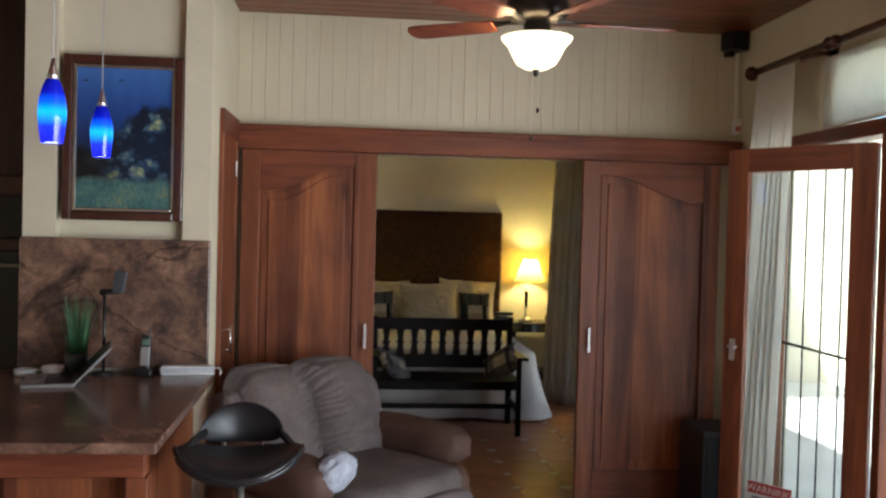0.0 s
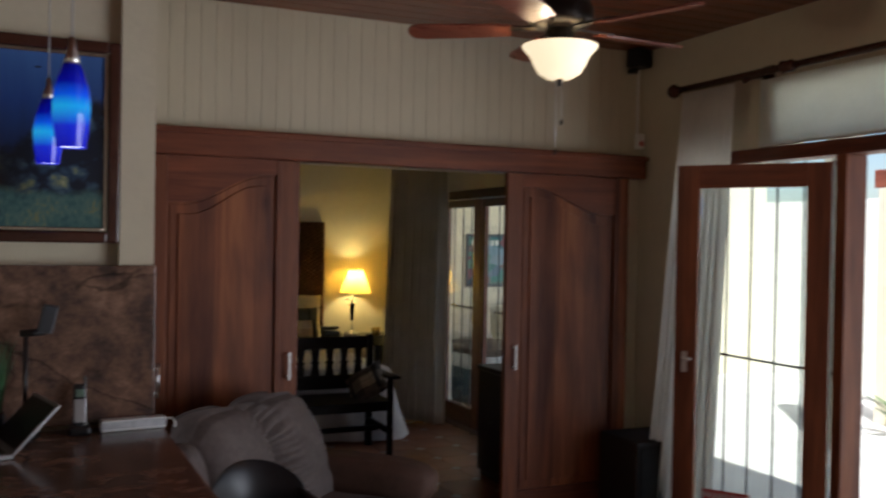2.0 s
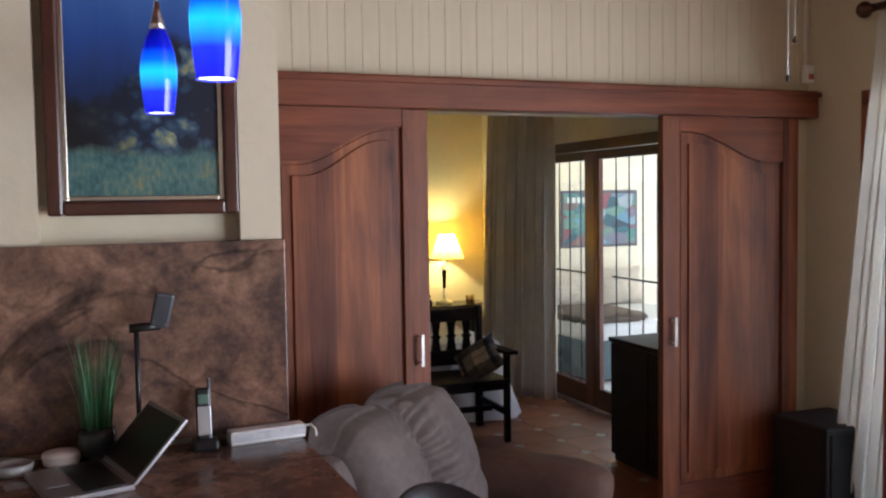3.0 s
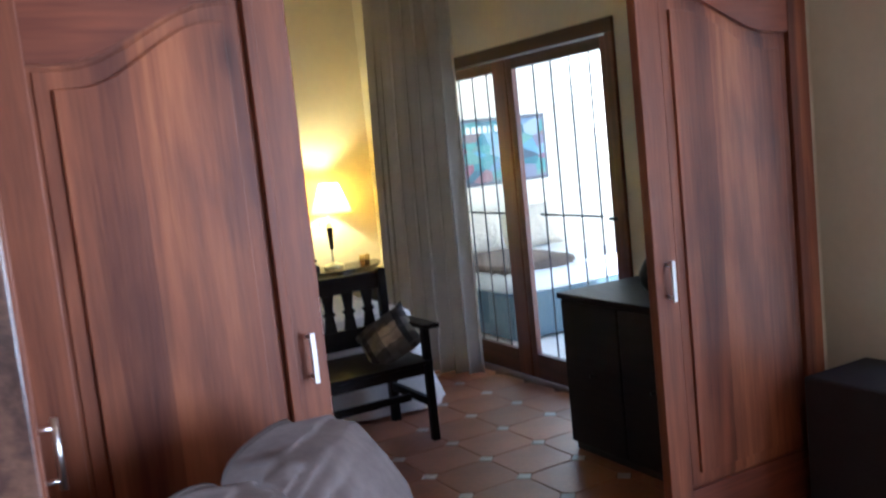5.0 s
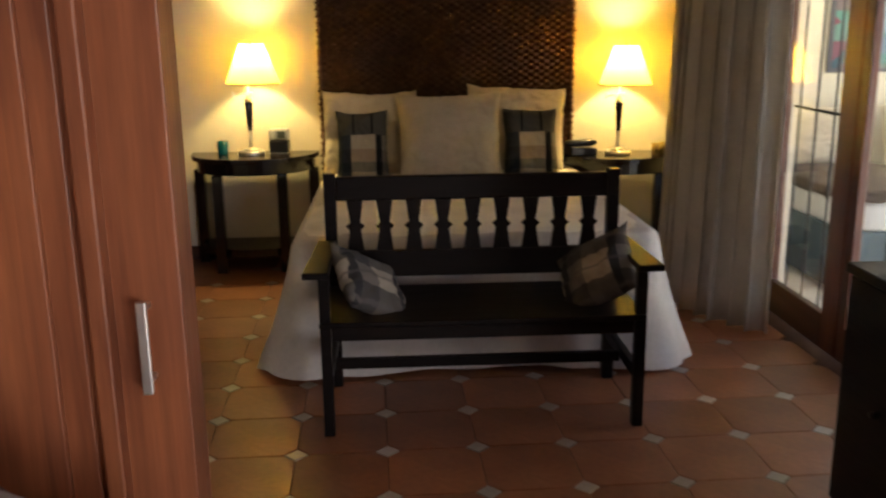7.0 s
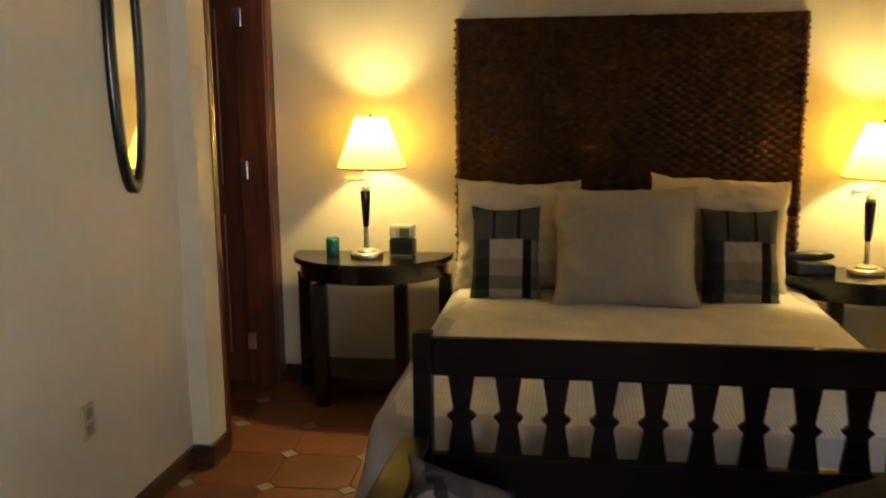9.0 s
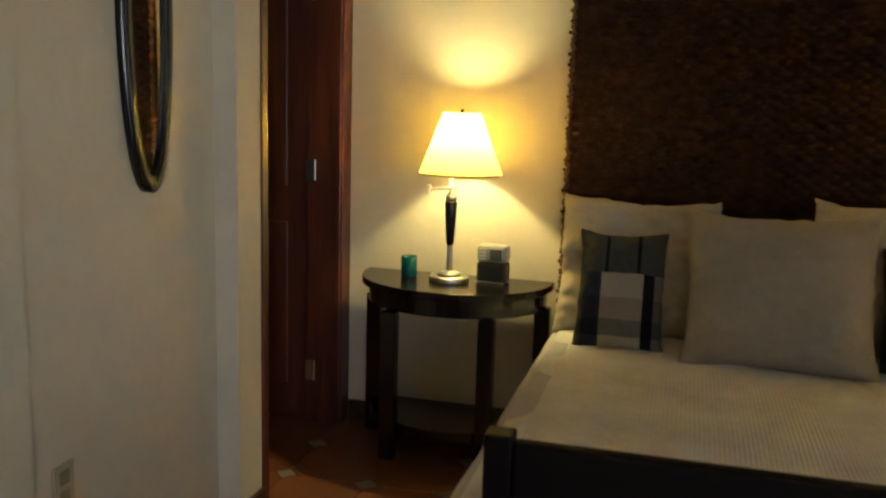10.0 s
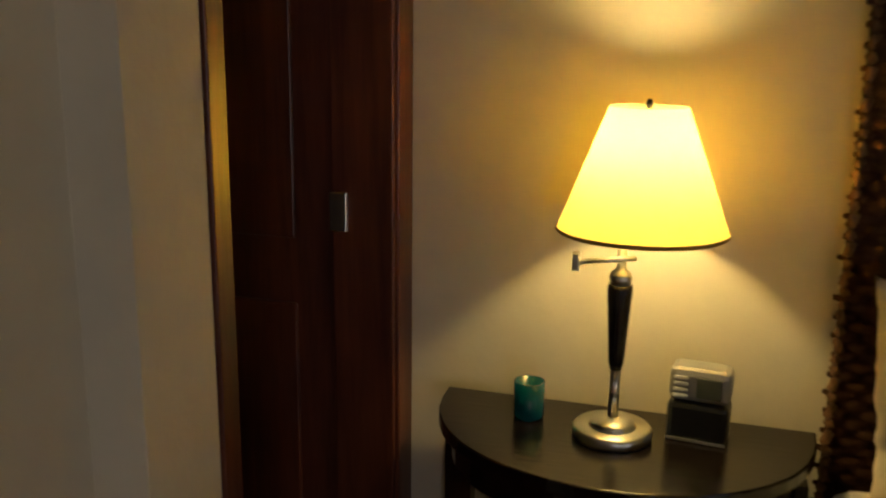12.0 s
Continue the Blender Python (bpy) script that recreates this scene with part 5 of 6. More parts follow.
def stuffed(w, h, t, seed=0.0, n=30, limp=1.0):
    """A square stuffed case: pointed corners, edges drawn in, thick in the middle."""
    bm = bmesh.new()
    sides = []
    for face in (-1, 1):
        g = []
        for j in range(n + 1):
            row = []
            for i in range(n + 1):
                u, v = -1 + 2 * i / n, -1 + 2 * j / n
                au, av = 1 - 0.07 * (1 - v * v) * abs(u) ** 3, 1 - 0.07 * (1 - u * u) * abs(v) ** 3
                puff = max(0, (1 - abs(u) ** 3.2)) ** 0.62 * max(0, (1 - abs(v) ** 3.2)) ** 0.62
                edge = 1 - max(abs(u), abs(v))
                cr = 0.010 * limp * noise.noise(Vector((u * 2.4 + seed, v * 2.4, seed))) + 0.006 * limp * noise.noise(Vector((u * 7 + seed, v * 7, 1.0 + seed)))
                cr += 0.007 * (limp - 1) * noise.noise(Vector((u * 5, v * 16, seed))) * max(abs(u), abs(v)) ** 3
                row.append(bm.verts.new((u * w / 2 * au + cr * 0.6, face * (t / 2 * puff) + (cr if edge > 0.02 else 0.0) + 0.012 * math.sin(3 * u + seed) * (1 - puff), v * h / 2 * av + cr * 0.5)))
            g.append(row)
        for a, b in zip(g, g[1:]):
            for i in range(n):
                f = (a[i], a[i + 1], b[i + 1], b[i])
                bm.faces.new(f if face < 0 else tuple(reversed(f)))
        sides.append(g)
    bmesh.ops.remove_doubles(bm, verts=bm.verts, dist=0.002)
    bmesh.ops.recalc_face_normals(bm, faces=bm.faces)
    return bm


def pillow(name, x, y, z, w, h, t, tilt, material, label, turn=0.0, seed=0.0, group="bed pillows", lean=0.0, limp=1.0):
    ob = obj(name, stuffed(w, h, t, seed, 44, limp), material, True)
    ob.matrix_world = pose(x, y, z + h / 2 * math.cos(radians(tilt)), tilt, lean, turn)
    return tagged(ob, label, "pillow", group)


def block_plaid():
    """Woven blocks: a dark striped top, below it pale blocks crossed by dark bands."""
    m = mat("block_plaid", (0.1, 0.1, 0.1), 0.9, bump=0.3, bump_scale=350, spec=0.2)
    nt = m.node_tree
    tc, sep = nt.nodes.new("ShaderNodeTexCoord"), nt.nodes.new("ShaderNodeSeparateXYZ")
    nt.links.new(tc.outputs["Generated"], sep.inputs[0])

    def bands(axis, *stops):
        r = nt.nodes.new("ShaderNodeValToRGB")
        r.color_ramp.interpolation = "CONSTANT"
        e = r.color_ramp.elements
        e[0].position, e[0].color = stops[0][0], (*stops[0][1], 1)
        e[1].position, e[1].color = stops[1][0], (*stops[1][1], 1)
        for p, c in stops[2:]:
            e.new(p).color = (*c, 1)
        nt.links.new(sep.outputs[axis], r.inputs[0])
        return r.outputs[0]
    grey, ink, pale, navy = (0.085, 0.085, 0.075), (0.012, 0.013, 0.016), (0.46, 0.40, 0.31), (0.040, 0.048, 0.058)
    top = bands("X", (0.0, grey), (0.31, ink), (0.345, grey), (0.66, ink), (0.70, grey))
    low = bands("X", (0.0, grey), (0.08, navy), (0.28, pale), (0.74, ink), (0.86, (0.22, 0.20, 0.16)))
    rows = bands("Z", (0.0, (0.85, 0.85, 0.8)), (0.12, (0.38, 0.42, 0.44)), (0.25, (0.75, 0.68, 0.66)), (0.42, (1, 1, 1)))
    mul, mix = nt.nodes.new("ShaderNodeMixRGB"), nt.nodes.new("ShaderNodeMixRGB")
    mul.blend_type, mul.inputs[0].default_value = "MULTIPLY", 1.0
    nt.links.new(low, mul.inputs[1])
    nt.links.new(rows, mul.inputs[2])
    nt.links.new(bands("Z", (0.0, (0, 0, 0)), (0.62, (1, 1, 1))), mix.inputs[0])
    nt.links.new(mul.outputs[0], mix.inputs[1])
    nt.links.new(top, mix.inputs[2])
    nt.links.new(mix.outputs[0], nt.nodes["Principled BSDF"].inputs["Base Color"])
    return m


PLAID_BLOCK = block_plaid()
pillow("euro_pillow", 0.505, 10.25, 0.60, 0.60, 0.54, 0.20, -18, PILLOW_PALE, "large pale linen pillow leaning on the woven mat", 2, 1, limp=2.0)
pillow("euro_pillow", 1.42, 10.25, 0.60, 0.64, 0.56, 0.20, -18, PILLOW_PALE, "large pale linen pillow leaning on the woven mat", -3, 5, lean=2.5, limp=2.0)
pillow("plaid_pillow", 0.465, 10.06, 0.595, 0.315, 0.45, 0.13, -24, PLAID_BLOCK, "dark plaid cushion in front of a pale pillow", 2, 8)
pillow("plaid_pillow", 1.49, 10.06, 0.595, 0.335, 0.45, 0.13, -24, PLAID_BLOCK, "dark plaid cushion in front of a pale pillow", -2, 12)
pillow("square_pillow", 0.99, 9.99, 0.595, 0.63, 0.56, 0.20, -24, PILLOW, "plain beige linen pillow in the middle of the bed", 1, 3, limp=1.5)

# bench at the foot of the bed
bench = thing("bench", pose(0.981, 8.0, 0), "black-brown wooden bench with cut-out baluster back at the bed's foot", "bench")
W = 0.586
for s in (-1, 1):
    part("front_leg", B(s * W - 0.018, s * W + 0.022, -0.25, -0.208, 0, 0.622, 0.004), DARK_WOOD, bench)
    part("back_post", B(s * W - 0.024, s * W + 0.024, 0.235, 0.285, 0, 0.922, 0.004), DARK_WOOD, bench)
    part("arm", prism([(s * (W - 0.02), 0.235), (s * (W + 0.055), 0.235), (s * (W + 0.072), -0.28), (s * (W - 0.024), -0.28)], "z", 0.622, 0.648, 0.006), DARK_WOOD, bench, "worn flat armrest")
    part("side_stretcher", B(s * W - 0.016, s * W + 0.016, -0.205, 0.235, 0.19, 0.235, 0.004), DARK_WOOD, bench)
    part("seat_rail", B(s * W - 0.018, s * W + 0.018, -0.205, 0.235, 0.37, 0.43, 0.003), DARK_WOOD, bench)
part("seat", B(-W - 0.02, W + 0.02, -0.262, 0.232, 0.43, 0.452, 0.005), DARK_WOOD, bench)
part("front_rail", B(-W + 0.024, W - 0.024, -0.24, -0.21, 0.375, 0.43, 0.003), DARK_WOOD, bench)
part("rear_rail", B(-W + 0.024, W - 0.024, 0.245, 0.275, 0.375, 0.43, 0.003), DARK_WOOD, bench)
part("long_stretcher", B(-W + 0.016, W - 0.016, -0.02, 0.012, 0.178, 0.22, 0.004), DARK_WOOD, bench)
part("top_rail", B(-W + 0.024, W - 0.024, 0.245, 0.278, 0.808, 0.908, 0.006), DARK_WOOD, bench)
part("lower_rail", B(-W + 0.024, W - 0.024, 0.245, 0.278, 0.482, 0.595, 0.004), DARK_WOOD, bench)
half = [(0.0335, 0.808), (0.0215, 0.722), (0.0215, 0.714), (0.038, 0.700), (0.024, 0.684), (0.0245, 0.674), (0.036, 0.595)]
outline = [(a, b) for a, b in half] + [(-a, b) for a, b in reversed(half)]
for i in range(9):
    cx = 0.1217 * (i - 4)
    part("baluster", prism([(cx + a, b) for a, b in outline], "y", 0.252, 0.272), DARK_WOOD, bench)


def cushion(x, y, z, tilt, turn, lean, label, seed):
    ob = obj("bench_cushion", stuffed(0.33, 0.32, 0.12, seed, 26, 1.8), PLAID, True)
    ob.matrix_world = pose(x, y, z, tilt, lean, turn)
    return tagged(ob, label, "cushion", "bench cushions")


cushion(0.555, 7.95, 0.535, -56, 36, 30, "brown and black plaid cushion slumped against the armrest", 2)
cushion(1.445, 7.97, 0.56, -46, -30, -34, "brown and black plaid cushion leaning on the armrest", 6)


# half-moon bedside tables
def half_moon(x, top, label):
    t = thing("bedside_table", pose(x, 10.50, 0), label, "side table", "bedside tables")
    R, D = 0.41, 0.40
    def arc(r, d, n=26, inset=0.0):
        return [(r, -inset)] + [(r * math.cos(math.pi * i / n) , -inset - (d - inset) * math.sin(math.pi * i / n) ** 0.85) for i in range(1, n)] + [(-r, -inset)]
    part("top", prism(arc(R, D), "z", top - 0.03, top, 0.004), TABLE_WOOD, t, "glossy half-round top")
    part("apron", prism(arc(R - 0.03, D - 0.03), "z", top - 0.105, top - 0.03), TABLE_WOOD, t)
    part("shelf", prism(arc(R - 0.04, D - 0.04), "z", 0.10, 0.15, 0.004), TABLE_WOOD, t)
    for a, b in ((-R + 0.04, -0.03), (R - 0.04, -0.03), (-0.20, -0.335), (0.20, -0.335)):
        part("leg", B(a - 0.032, a + 0.032, b - 0.026, b + 0.026, 0, top - 0.105, 0.004), TABLE_WOOD, t)
    return t


half_moon(-0.245, 0.725, "glossy black half-moon table beside the bed")
half_moon(2.13, 0.685, "glossy black half-moon table beside the bed, next to the curtain")


def shade_mat():
    m = bpy.data.materials.new("lit_lampshade")
    m.use_nodes = True
    nt = m.node_tree
    b = nt.nodes["Principled BSDF"]
    b.inputs["Base Color"].default_value, b.inputs["Roughness"].default_value = (0.75, 0.58, 0.25, 1), 0.9
    tl, mx = nt.nodes.new("ShaderNodeBsdfTranslucent"), nt.nodes.new("ShaderNodeMixShader")
    tl.inputs[0].default_value, mx.inputs[0].default_value = (0.95, 0.66, 0.15, 1), 0.75
    b.inputs["Emission Color"].default_value, b.inputs["Emission Strength"].default_value = (1.0, 0.74, 0.20, 1), 0.30
    nt.links.new(b.outputs[0], mx.inputs[1])
    nt.links.new(tl.outputs[0], mx.inputs[2])
    nt.links.new(mx.outputs[0], nt.nodes["Material Output"].inputs[0])
    return m


SHADE = shade_mat()
BULB = mat("lit_bulb", (1, 0.9, 0.7), 0.4, emit=6.0, emit_colour=(1.0, 0.80, 0.45), vary=0.01)
LAMP_BLACK = mat("lamp_black", (0.012, 0.010, 0.010), 0.2, vary=0.2)


def table_lamp(x, y, z, turn):
    l = thing("table_lamp", pose(x, y, z, 0, 0, turn), "lit table lamp with a yellow cone shade and black stem", "lamp", "bedside lamps")
    part("base", lathe([(0.080, 0.0), (0.083, 0.006), (0.083, 0.020), (0.078, 0.026)], 40), CHROME, l, "chrome disc base", True)
    part("base_cap", lathe([(0.050, 0.026), (0.044, 0.038), (0.012, 0.046)], 32), CHROME, l, "", True)
    part("tube", lathe([(0.011, 0.044), (0.011, 0.16)], 20), CHROME, l, "chrome tube", True)
    part("stem", lathe([(0.012, 0.15), (0.016, 0.165), (0.026, 0.322), (0.024, 0.332)], 28), LAMP_BLACK, l, "tapered black stem", True)
    part("collar", lathe([(0.020, 0.332), (0.024, 0.345), (0.020, 0.356), (0.010, 0.365), (0.010, 0.49)], 24), CHROME, l, "", True)
    part("swing_arm", tube([(0.03, -0.02, 0.392), (-0.085, -0.03, 0.378)], 0.006), CHROME, l, "chrome swing arm", True)
    part("switch", B(-0.095, -0.08, -0.04, -0.02, 0.360, 0.398, 0.003), CHROME, l)
    cx = 0.035
    sh = part("shade", lathe([(0.168, 0.445), (0.075, 0.688)], 56, at=(cx, 0, 0), cap=False), SHADE, l, "glowing yellow cone shade", True)
    part("lower_rim", lathe([(0.168, 0.442), (0.170, 0.445), (0.168, 0.450)], 56, at=(cx, 0, 0), cap=False), mat("ochre_rim", (0.40, 0.24, 0.06), 0.7), sh)
    part("bulb", lathe([(0.012, 0.49), (0.03, 0.55), (0.030, 0.58), (0.012, 0.61)], 20, at=(cx, 0, 0)), BULB, l, "", True).visible_shadow = False
    part("spider", tube([(cx - 0.075, 0, 0.683), (cx + 0.075, 0, 0.683)], 0.002), BRONZE, sh)
    part("finial", lathe([(0.004, 0.68), (0.008, 0.693), (0.004, 0.703)], 12, at=(cx, 0, 0)), BRONZE, sh)
    return l


table_lamp(-0.25, 10.34, 0.725, 0)
table_lamp(2.10, 10.34, 0.685, 0)

# small things on the bedside tables
cd = thing("candle_glass", pose(-0.437, 10.385, 0.725), "teal glass candle holder", "candle")
part("glass", lathe([(0.031, 0), (0.034, 0.008), (0.034, 0.084), (0.030, 0.084), (0.030, 0.06)], 28), mat("teal_glass", (0.0, 0.085, 0.11), 0.12, spec=0.7, vary=0.2), cd, "", True)
rd = thing("clock_radio", pose(-0.078, 10.40, 0.725, 0, 0, -6), "silver and black clock radio", "radio")
part("lower_body", B(-0.062, 0.062, -0.04, 0.04, 0, 0.085, 0.012), BLACK, rd)
up = part("upper_body", B(-0.062, 0.062, -0.035, 0.04, 0.085, 0.157, 0.014), SILV, rd, "silver upper half")
part("display", B(-0.005, 0.045, -0.0385, -0.036, 0.098, 0.142, 0.002), mat("radio_lcd", (0.10, 0.11, 0.09), 0.25), up)
for i in range(4):
    part("button", B(-0.052, -0.022, -0.0385, -0.036, 0.096 + i * 0.013, 0.103 + i * 0.013, 0.001), WHITE, up)
part("trim", B(-0.060, 0.060, -0.043, -0.041, 0.002, 0.008), SILV, rd)
tp = thing("desk_phone", pose(1.86, 10.36, 0.685, 0, 0, 8), "black desk telephone beside the lamp", "telephone")
part("body", prism([(-0.09, 0), (0.09, 0), (0.09, 0.045), (-0.09, 0.06)], "y", -0.08, 0.08, 0.008), BLACK, tp)
part("handset", move(soft(0.11, 0.028, 0.022, 3), pose(0, 0.0, 0.075)), BLACK, tp, "", True)
gl = thing("small_glasses", pose(2.33, 10.28, 0.685), "pair of small glass tumblers", "glass")
for a, b in ((0, 0), (0.055, 0.03)):
    part("tumbler", lathe([(0.022, 0), (0.026, 0.075), (0.024, 0.075), (0.020, 0.008)], 20, at=(a, b, 0)), mat("amber_glass", (0.30, 0.20, 0.06), 0.08, spec=0.8), gl, "", True)

# french doors and grille of the bedroom
frame_b = structure(obj("window_frame_bedroom", B(2.60, 2.74, 7.27, 9.30, 2.09, 2.17, 0.004), wood("dark_frame_head", (0.03, 0.010, 0.007), (0.085, 0.03, 0.018), "y")), "dark red-brown timber head of the bedroom doors", "door frame")
DARK_RED_H = wood("dark_red_rail", (0.035, 0.012, 0.008), (0.105, 0.038, 0.022), "y")
for ya in (7.27, 9.235):
    part("post", B(2.60, 2.74, ya, ya + 0.065, 0, 2.09, 0.004), DARK_RED, frame_b)
for y0, y1, sa, sb in ((8.37, 9.235, 0.15, 0.12), (7.335, 8.36, 0.085, 0.065)):
    d = thing("door_bedroom_leaf", pose(2.655, 0, 0), "dark red-brown glazed door leaf, shut", "door", "bedroom doors")
    d["kind"] = "structure"
    part("stile", B(-0.02, 0.02, y0, y0 + sa, 0.01, 2.085, 0.004), DARK_RED, d)
    part("stile", B(-0.02, 0.02, y1 - sb, y1, 0.01, 2.085, 0.004), DARK_RED, d)
    part("top_rail", B(-0.02, 0.02, y0 + sa, y1 - sb, 2.015, 2.085, 0.003), DARK_RED_H, d)
    part("bottom_rail", B(-0.02, 0.02, y0 + sa, y1 - sb, 0.01, 0.175, 0.003), DARK_RED_H, d)
    gp = part("pane", B(-0.003, 0.003, y0 + sa, y1 - sb, 0.175, 2.015), GLASS, d, "clear glass pane")
    gp.visible_shadow = False
    if y0 < 8:
        part("knob", tube([(-0.02, 7.40, 1.09), (-0.06, 7.40, 1.09), (-0.06, 7.34, 1.09)], 0.009), IRON, d, "black lever handle", True)
bars("security_grille", 2.72, 7.53, 8.27, 0.06, 2.08, 4, (1.085,), "black iron security bars outside the bedroom doors")
bars("security_grille", 2.72, 8.45, 9.19, 0.06, 2.08, 4, (1.085,), "black iron security bars outside the bedroom doors")

# bedroom curtain and its rod
drape("bedroom_curtain", [(2.47, 8.71), (2.36, 8.95), (2.24, 9.2), (2.22, 9.5)], [(2.46, 8.70), (2.30, 8.95), (2.17, 9.2), (2.17, 9.5)], 0.015, 2.66, 8, 0.062, CURTAIN, "heavy grey-beige curtain gathered beside the bedroom doors")
r2 = thing("curtain_rod", pose(2.46, 0, 2.69), "black iron curtain rod above the bedroom doors", "curtain rod")
part("pole", tube([(0, 7.1, 0), (0, 9.85, 0)], 0.014, 12), IRON, r2, "", True)
part("finial", lathe([(0.01, -0.03), (0.028, 0.0), (0.01, 0.03)], 16, at=(0, 9.87, 0)), IRON, r2, "", True)
for ys in (7.2, 9.6):
    part("bracket", tube([(0.16, ys, 0.0), (0, ys, -0.012)], 0.009), IRON, r2, "", True)

# dark cabinet by the window wall
CAB_WOOD = wood("matt_black_timber", (0.006, 0.005, 0.006), (0.016, 0.011, 0.011), "y", 1.2, 0.55, 0.25)
cab = thing("low_cabinet", pose(2.296, 6.69, 0), "black-brown low cabinet by the bedroom door", "cabinet")
part("body", B(-0.275, 0.275, -0.43, 0.43, 0.04, 0.775, 0.004), CAB_WOOD, cab)
part("top", B(-0.295, 0.285, -0.45, 0.445, 0.775, 0.805, 0.005), CAB_WOOD, cab)
part("plinth", B(-0.26, 0.26, -0.42, 0.42, 0, 0.04), BLACK, cab)
for ya in (-0.42, 0.005):
    dd = part("cabinet_door", B(-0.290, -0.276, ya, ya + 0.415, 0.05, 0.77, 0.003), CAB_WOOD, cab)
    part("knob", tube([(-0.29, ya + 0.2, 0.42), (-0.31, ya + 0.2, 0.42)], 0.010), IRON, dd, "", True)
vs = thing("black_vase", pose(2.25, 6.66, 0.805), "black round-bellied jar on the cabinet", "jar")
part("belly", lathe([(0.05, 0), (0.085, 0.05), (0.09, 0.10), (0.06, 0.16), (0.04, 0.18), (0.045, 0.20)], 28), BLACK, vs, "", True)


# ---- outside ----
PAVING = mat("pale_paving", (0.78, 0.76, 0.71), 0.8, vary=0.15, scale=3, bump=0.2, bump_scale=25)
structure(obj("ground", B(-70, 70, -70, 70, -0.3, -0.03), PAVING), "pale sunlit patio paving", "ground")
PATIO = mat("sunny_patio_plaster", (0.80, 0.74, 0.58), 0.85, vary=0.06, scale=2, bump=0.15, bump_scale=30)
wall("wall_patio_end", "pale cream end wall of the patio", PATIO, (2.80, 8.2, 10.70, 10.9, -0.03, 3.0))
LIME = mat("white_limewash", (0.84, 0.84, 0.80), 0.85, vary=0.05, scale=2, bump=0.15, bump_scale=30)
wall("wall_patio_side", "white side wall of the patio", LIME, (8.2, 8.4, -4.0, 10.9, -0.03, 2.3))

# Unseen roof, added to hold the sun off the end wall and daybed.
structure(obj("roof_sun_blocker", B(2.80, 4.6, 8.0, 10.90, 2.75, 2.85), PATIO), "unseen flat roof added to keep sun off the daybed and end wall", "roof")
bed2 = thing("daybed", pose(3.95, 9.95, 0), "daybed with white bedding and a blue-grey valance under the poster", "daybed")
part("frame", B(-0.80, 0.68, -0.62, 0.70, 0.0, 0.36, 0.01), mat("blue_grey_valance", (0.10, 0.14, 0.16), 0.9, vary=0.2, bump=0.3), bed2, "blue-grey valance")
part("mattress", move(soft(0.745, 0.67, 0.11, 6, wrinkle=0.03), pose(-0.06, 0.04, 0.44)), WHITE, bed2, "white mattress cover", True)
part("blanket", move(soft(0.40, 0.60, 0.05, 4, wrinkle=0.1, seed=3), pose(-0.42, 0.0, 0.545)), mat("brown_blanket", (0.12, 0.09, 0.07), 0.9, vary=0.3), bed2, "folded dark blanket", True)
for xs, sd_ in ((3.55, 3), (4.2, 7)):
    pillow("daybed_pillow", xs, 10.47, 0.55, 0.58, 0.42, 0.17, -14, PILLOW_PALE, "cream pillow on the daybed outside", 0, sd_, "daybed pillows")
poster = thing("wall_poster", pose(3.60, 10.693, 1.165), "framed colourful poster with white letters on the patio wall", "poster")
PW, PH = 0.96, 0.625
part("frame", B(0, PW, -0.018, 0, 0, PH, 0.005), mat("grey_frame", (0.10, 0.10, 0.11), 0.5), poster)


def collage():
    m = mat("poster_print", (0.10, 0.16, 0.17), 0.5)
    nt = m.node_tree
    b = nt.nodes["Principled BSDF"]
    tc, vo, hs = nt.nodes.new("ShaderNodeTexCoord"), nt.nodes.new("ShaderNodeTexVoronoi"), nt.nodes.new("ShaderNodeValToRGB")
    vo.inputs["Scale"].default_value = 5.5
    nt.links.new(tc.outputs["Generated"], vo.inputs["Vector"])
    nt.links.new(vo.outputs["Color"], hs.inputs[0])
    e = hs.color_ramp.elements
    e[0].position, e[0].color = 0.15, (0.05, 0.06, 0.09, 1)
    e[1].position, e[1].color = 0.9, (0.32, 0.36, 0.40, 1)
    for pos, col in ((0.35, (0.04, 0.15, 0.18, 1)), (0.5, (0.12, 0.30, 0.24, 1)), (0.62, (0.24, 0.07, 0.09, 1)), (0.7, (0.10, 0.28, 0.38, 1))):
        e.new(pos).color = col
    nt.links.new(hs.outputs[0], b.inputs["Base Color"])
    return m


part("print", B(0.03, PW - 0.03, -0.0215, -0.0185, 0.03, PH - 0.03), collage(), poster, "blue, green and red printed picture")
for i in range(6):
    part("letter_bar", B(0.07 + i * 0.062, 0.11 + i * 0.062, -0.024, -0.0217, PH - 0.135, PH - 0.075), WHITE, poster)

STONE = mat("stacked_stone", (0.50, 0.45, 0.36), 0.85, vary=0.3, scale=8, bump=0.4, bump_scale=40, rnd=0.2)
pil = thing("stone_pillar", pose(5.35, 6.85, -0.03), "patio pillar clad in uneven tan stones", "pillar")
part("core", B(-0.09, 0.09, -0.09, 0.09, 0, 2.75), mat("pillar_mortar", (0.35, 0.31, 0.24), 0.9), pil)
rng = random.Random(21)
z = 0.0
while z < 2.68:
    h = rng.uniform(0.07, 0.13)
    for face in range(4):
        x = -0.11
        while x < 0.09:
            w = min(rng.uniform(0.08, 0.16), 0.11 - x)
            if w < 0.03:
                break
            p = part("stone", move(B(x + 0.004, x + w - 0.004, -0.115 - rng.uniform(0, 0.012), -0.08, z + 0.004, z + h - 0.004, 0.008), pose(0, 0, 0, 0, 0, 90 * face)), STONE, pil)
            x += w
    z += h
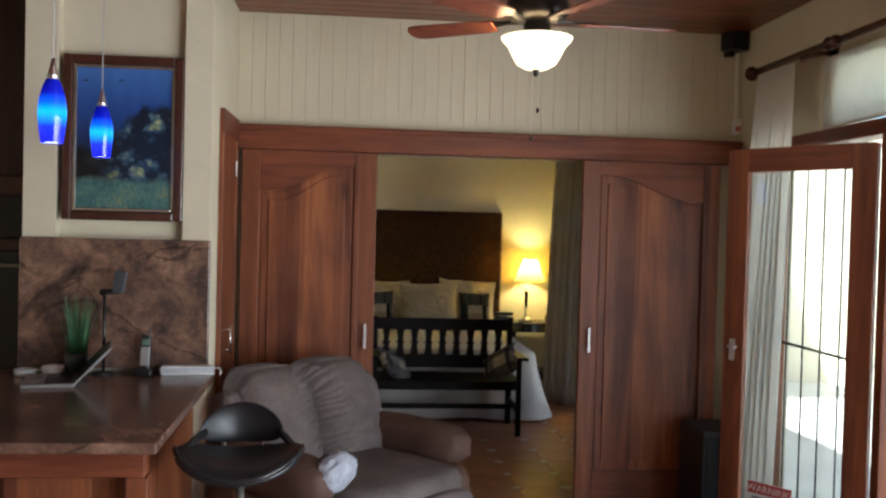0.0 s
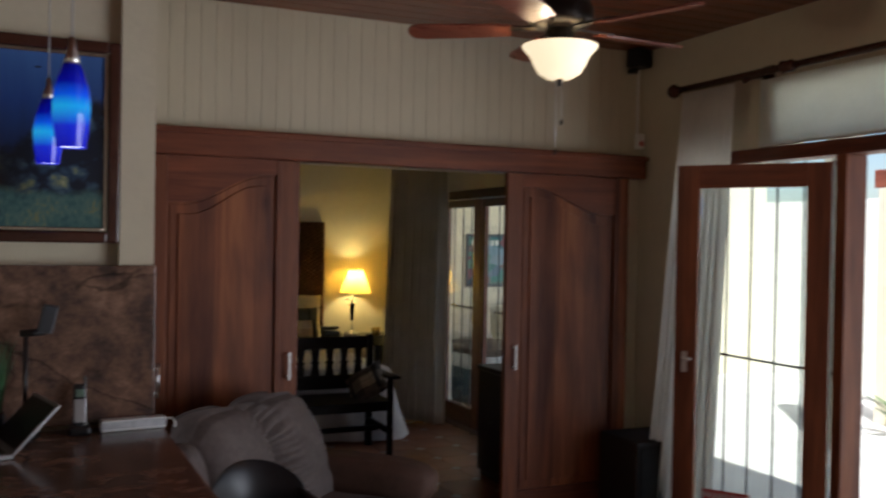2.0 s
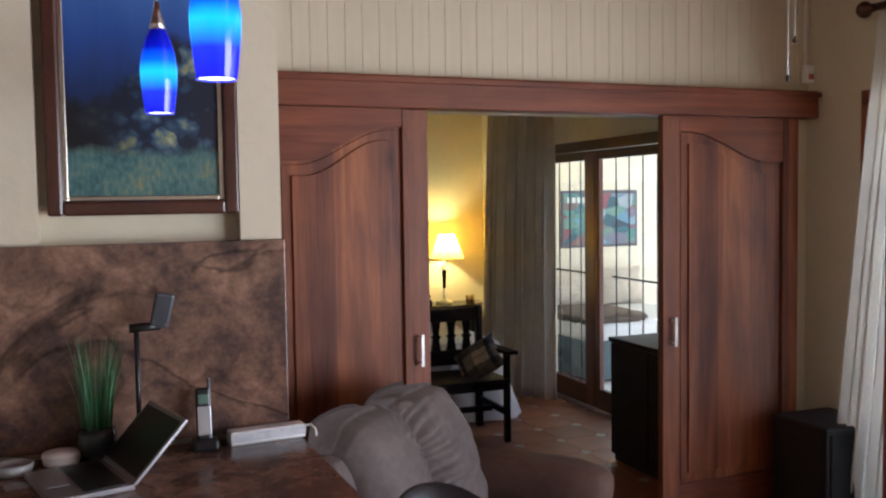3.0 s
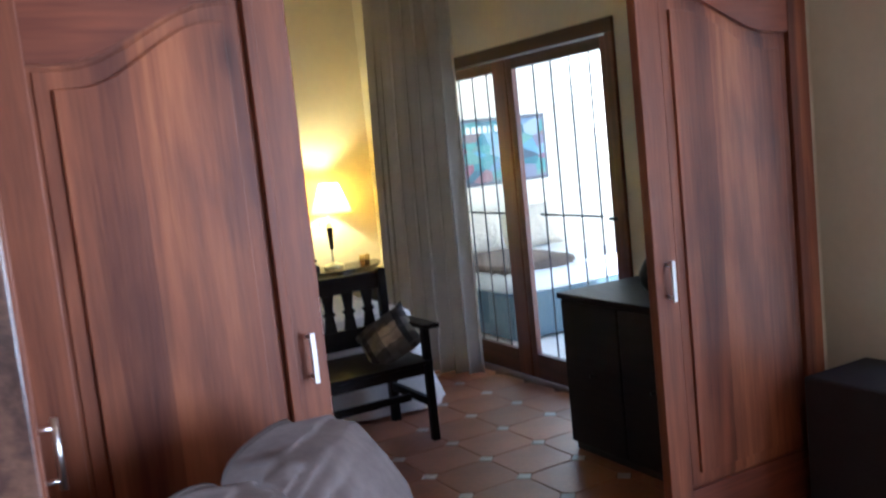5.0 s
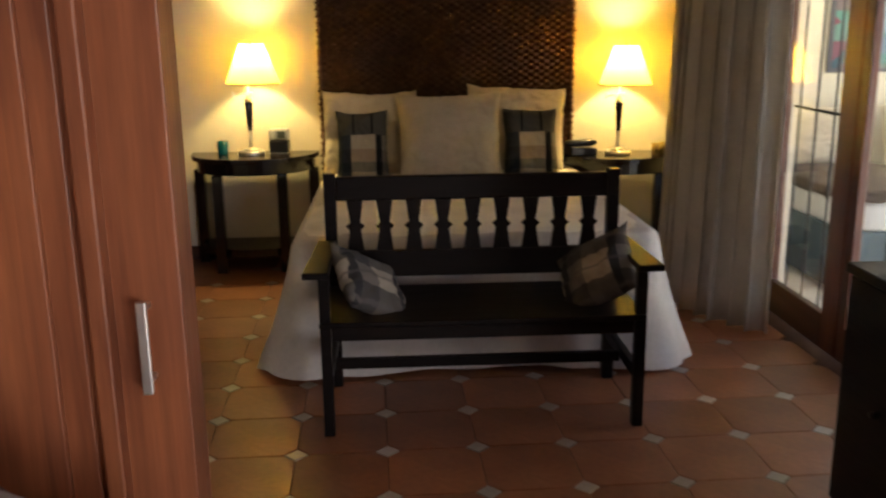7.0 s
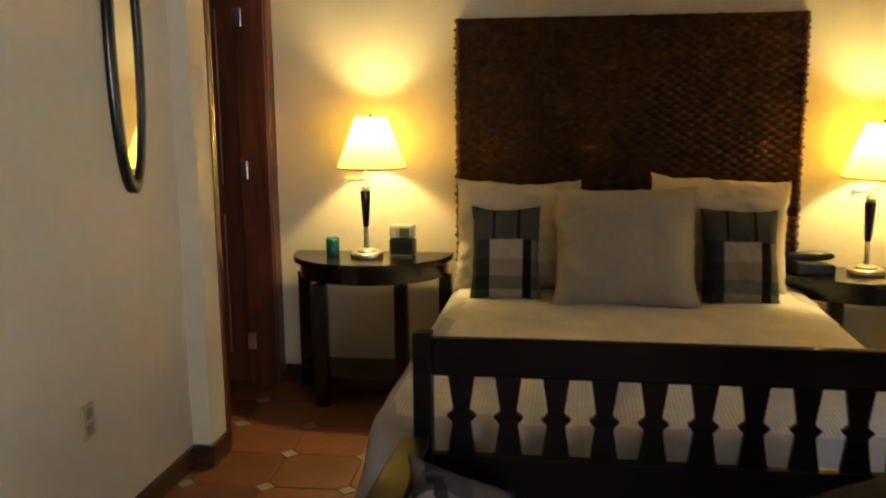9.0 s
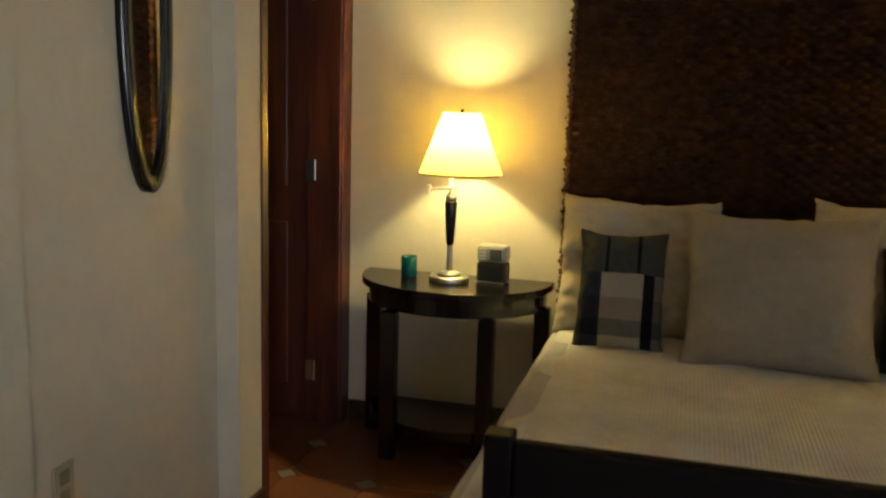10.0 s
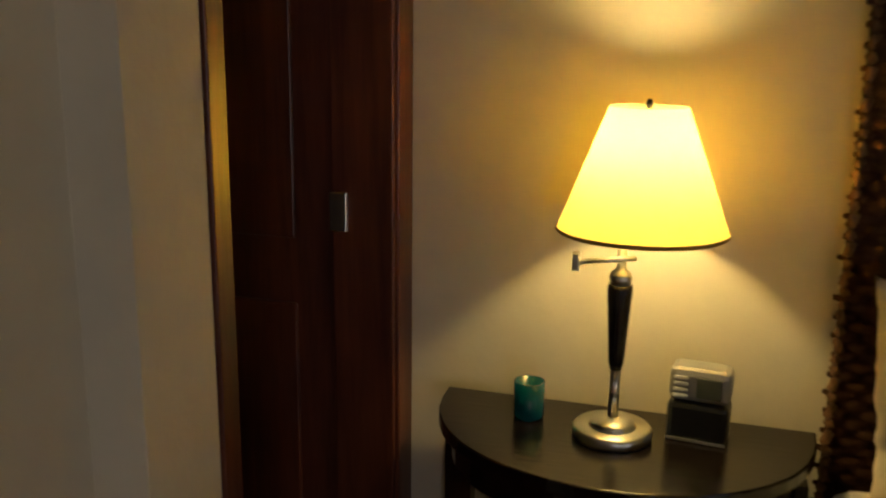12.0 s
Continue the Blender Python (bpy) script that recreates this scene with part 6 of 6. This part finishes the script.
beam = structure(obj("patio_beam", B(6.6, 6.75, 2.0, 7.6, 2.30, 2.48, 0.005), wood("red_beam", (0.20, 0.05, 0.03), (0.40, 0.13, 0.08), "y")), "red-brown timber patio beam", "beam")
for yy in (2.05, 7.4):
    part("post", B(6.6, 6.75, yy, yy + 0.15, -0.03, 2.30, 0.005), PATIO, beam)
LEAF = mat("garden_leaf", (0.11, 0.20, 0.07), 0.5, vary=0.4, rnd=0.2)
shrub = thing("garden_plant", pose(6.3, 6.95, -0.03), "green strap-leaved garden plant on the patio", "plant")
rng = random.Random(2)
for i in range(26):
    a, h, r = rng.uniform(0, 6.283), rng.uniform(0.35, 0.6), rng.uniform(0.2, 0.42)
    bm = bmesh.new()
    prev = None
    for k in range(6):
        f = k / 5
        px, pz = r * f ** 1.3, 0.01 + h * (f - 0.35 * f * f)
        w = 0.028 * (0.35 + math.sin(math.pi * min(1, f * 0.95 + 0.05)))
        if k == 5:
            w = 0.002
        c, s = math.cos(a), math.sin(a)
        pair = (bm.verts.new((px * c + w * s, px * s - w * c, pz)), bm.verts.new((px * c - w * s, px * s + w * c, pz)))
        if prev:
            bm.faces.new((prev[0], prev[1], pair[1], pair[0]))
        prev = pair
    part("leaf", bm, LEAF, shrub)


# ---- floor tiles ----
PITCH, ROT, OX, OY = 0.3292, radians(1.6), 0.944, 7.63
CUT, GAP = 0.047, 0.003


def tile_mesh():
    h = PITCH / 2 - GAP / 2
    c = CUT - 0.001
    o = [(h - c, -h), (h, -h + c), (h, h - c), (h - c, h), (-h + c, h), (-h, h - c), (-h, -h + c), (-h + c, -h)]
    bm = bmesh.new()
    lo = [bm.verts.new((a, b, -0.010)) for a, b in o]
    md = [bm.verts.new((a, b, -0.0015)) for a, b in o]
    hi = [bm.verts.new((a * 0.985, b * 0.985, 0.0)) for a, b in o]
    for r, q in ((lo, md), (md, hi)):
        for i in range(8):
            bm.faces.new((r[i], r[(i + 1) % 8], q[(i + 1) % 8], q[i]))
    bm.faces.new(hi)
    return bm


def dot_mesh():
    d = CUT - 0.004
    bm = bmesh.new()
    o = [(d, 0), (0, d), (-d, 0), (0, -d)]
    lo = [bm.verts.new((a, b, -0.010)) for a, b in o]
    hi = [bm.verts.new((a * 0.97, b * 0.97, 0.0)) for a, b in o]
    for i in range(4):
        bm.faces.new((lo[i], lo[(i + 1) % 4], hi[(i + 1) % 4], hi[i]))
    bm.faces.new(hi)
    return bm


def mesh_of(name, bm, material):
    me = bpy.data.meshes.new(name)
    bm.normal_update()
    bm.to_mesh(me)
    bm.free()
    me.materials.append(material)
    return me


tile_me, dot_me = mesh_of("tile", tile_mesh(), TILE), mesh_of("inset_tile", dot_mesh(), DOT)
far_tiles, far_dots = bmesh.new(), bmesh.new()
R = Matrix.Rotation(ROT, 4, "Z")
for i in range(-19, 8):
    for j in range(-34, 11):
        for kind, di, me, rest in (("tile", 0.5, tile_me, far_tiles), ("inset_tile", 0.0, dot_me, far_dots)):
            p = Vector((OX, OY, 0)) + R @ Vector(((i + di) * PITCH, (j + di) * PITCH, 0))
            if not (-4.9 < p.x < 2.56 and -2.9 < p.y < 10.6) or (p.y > 6.05 and p.x < -2.5):
                continue
            m = Matrix.Translation(p) @ R
            if p.x > -0.95 and p.y > 5.0:
                if 0.35 < p.x < 1.75 and p.y > 8.7:
                    continue
                o = new(kind, me)
                o.parent = floor
                o.matrix_world = m
            else:
                base = [rest.verts.new(m @ v.co) for v in me.vertices]
                for f in me.polygons:
                    rest.faces.new([base[k] for k in f.vertices])
tagged(part("far_tiles", far_tiles, TILE, floor), kind="stuff")
tagged(part("far_inset_tiles", far_dots, DOT, floor), kind="stuff")
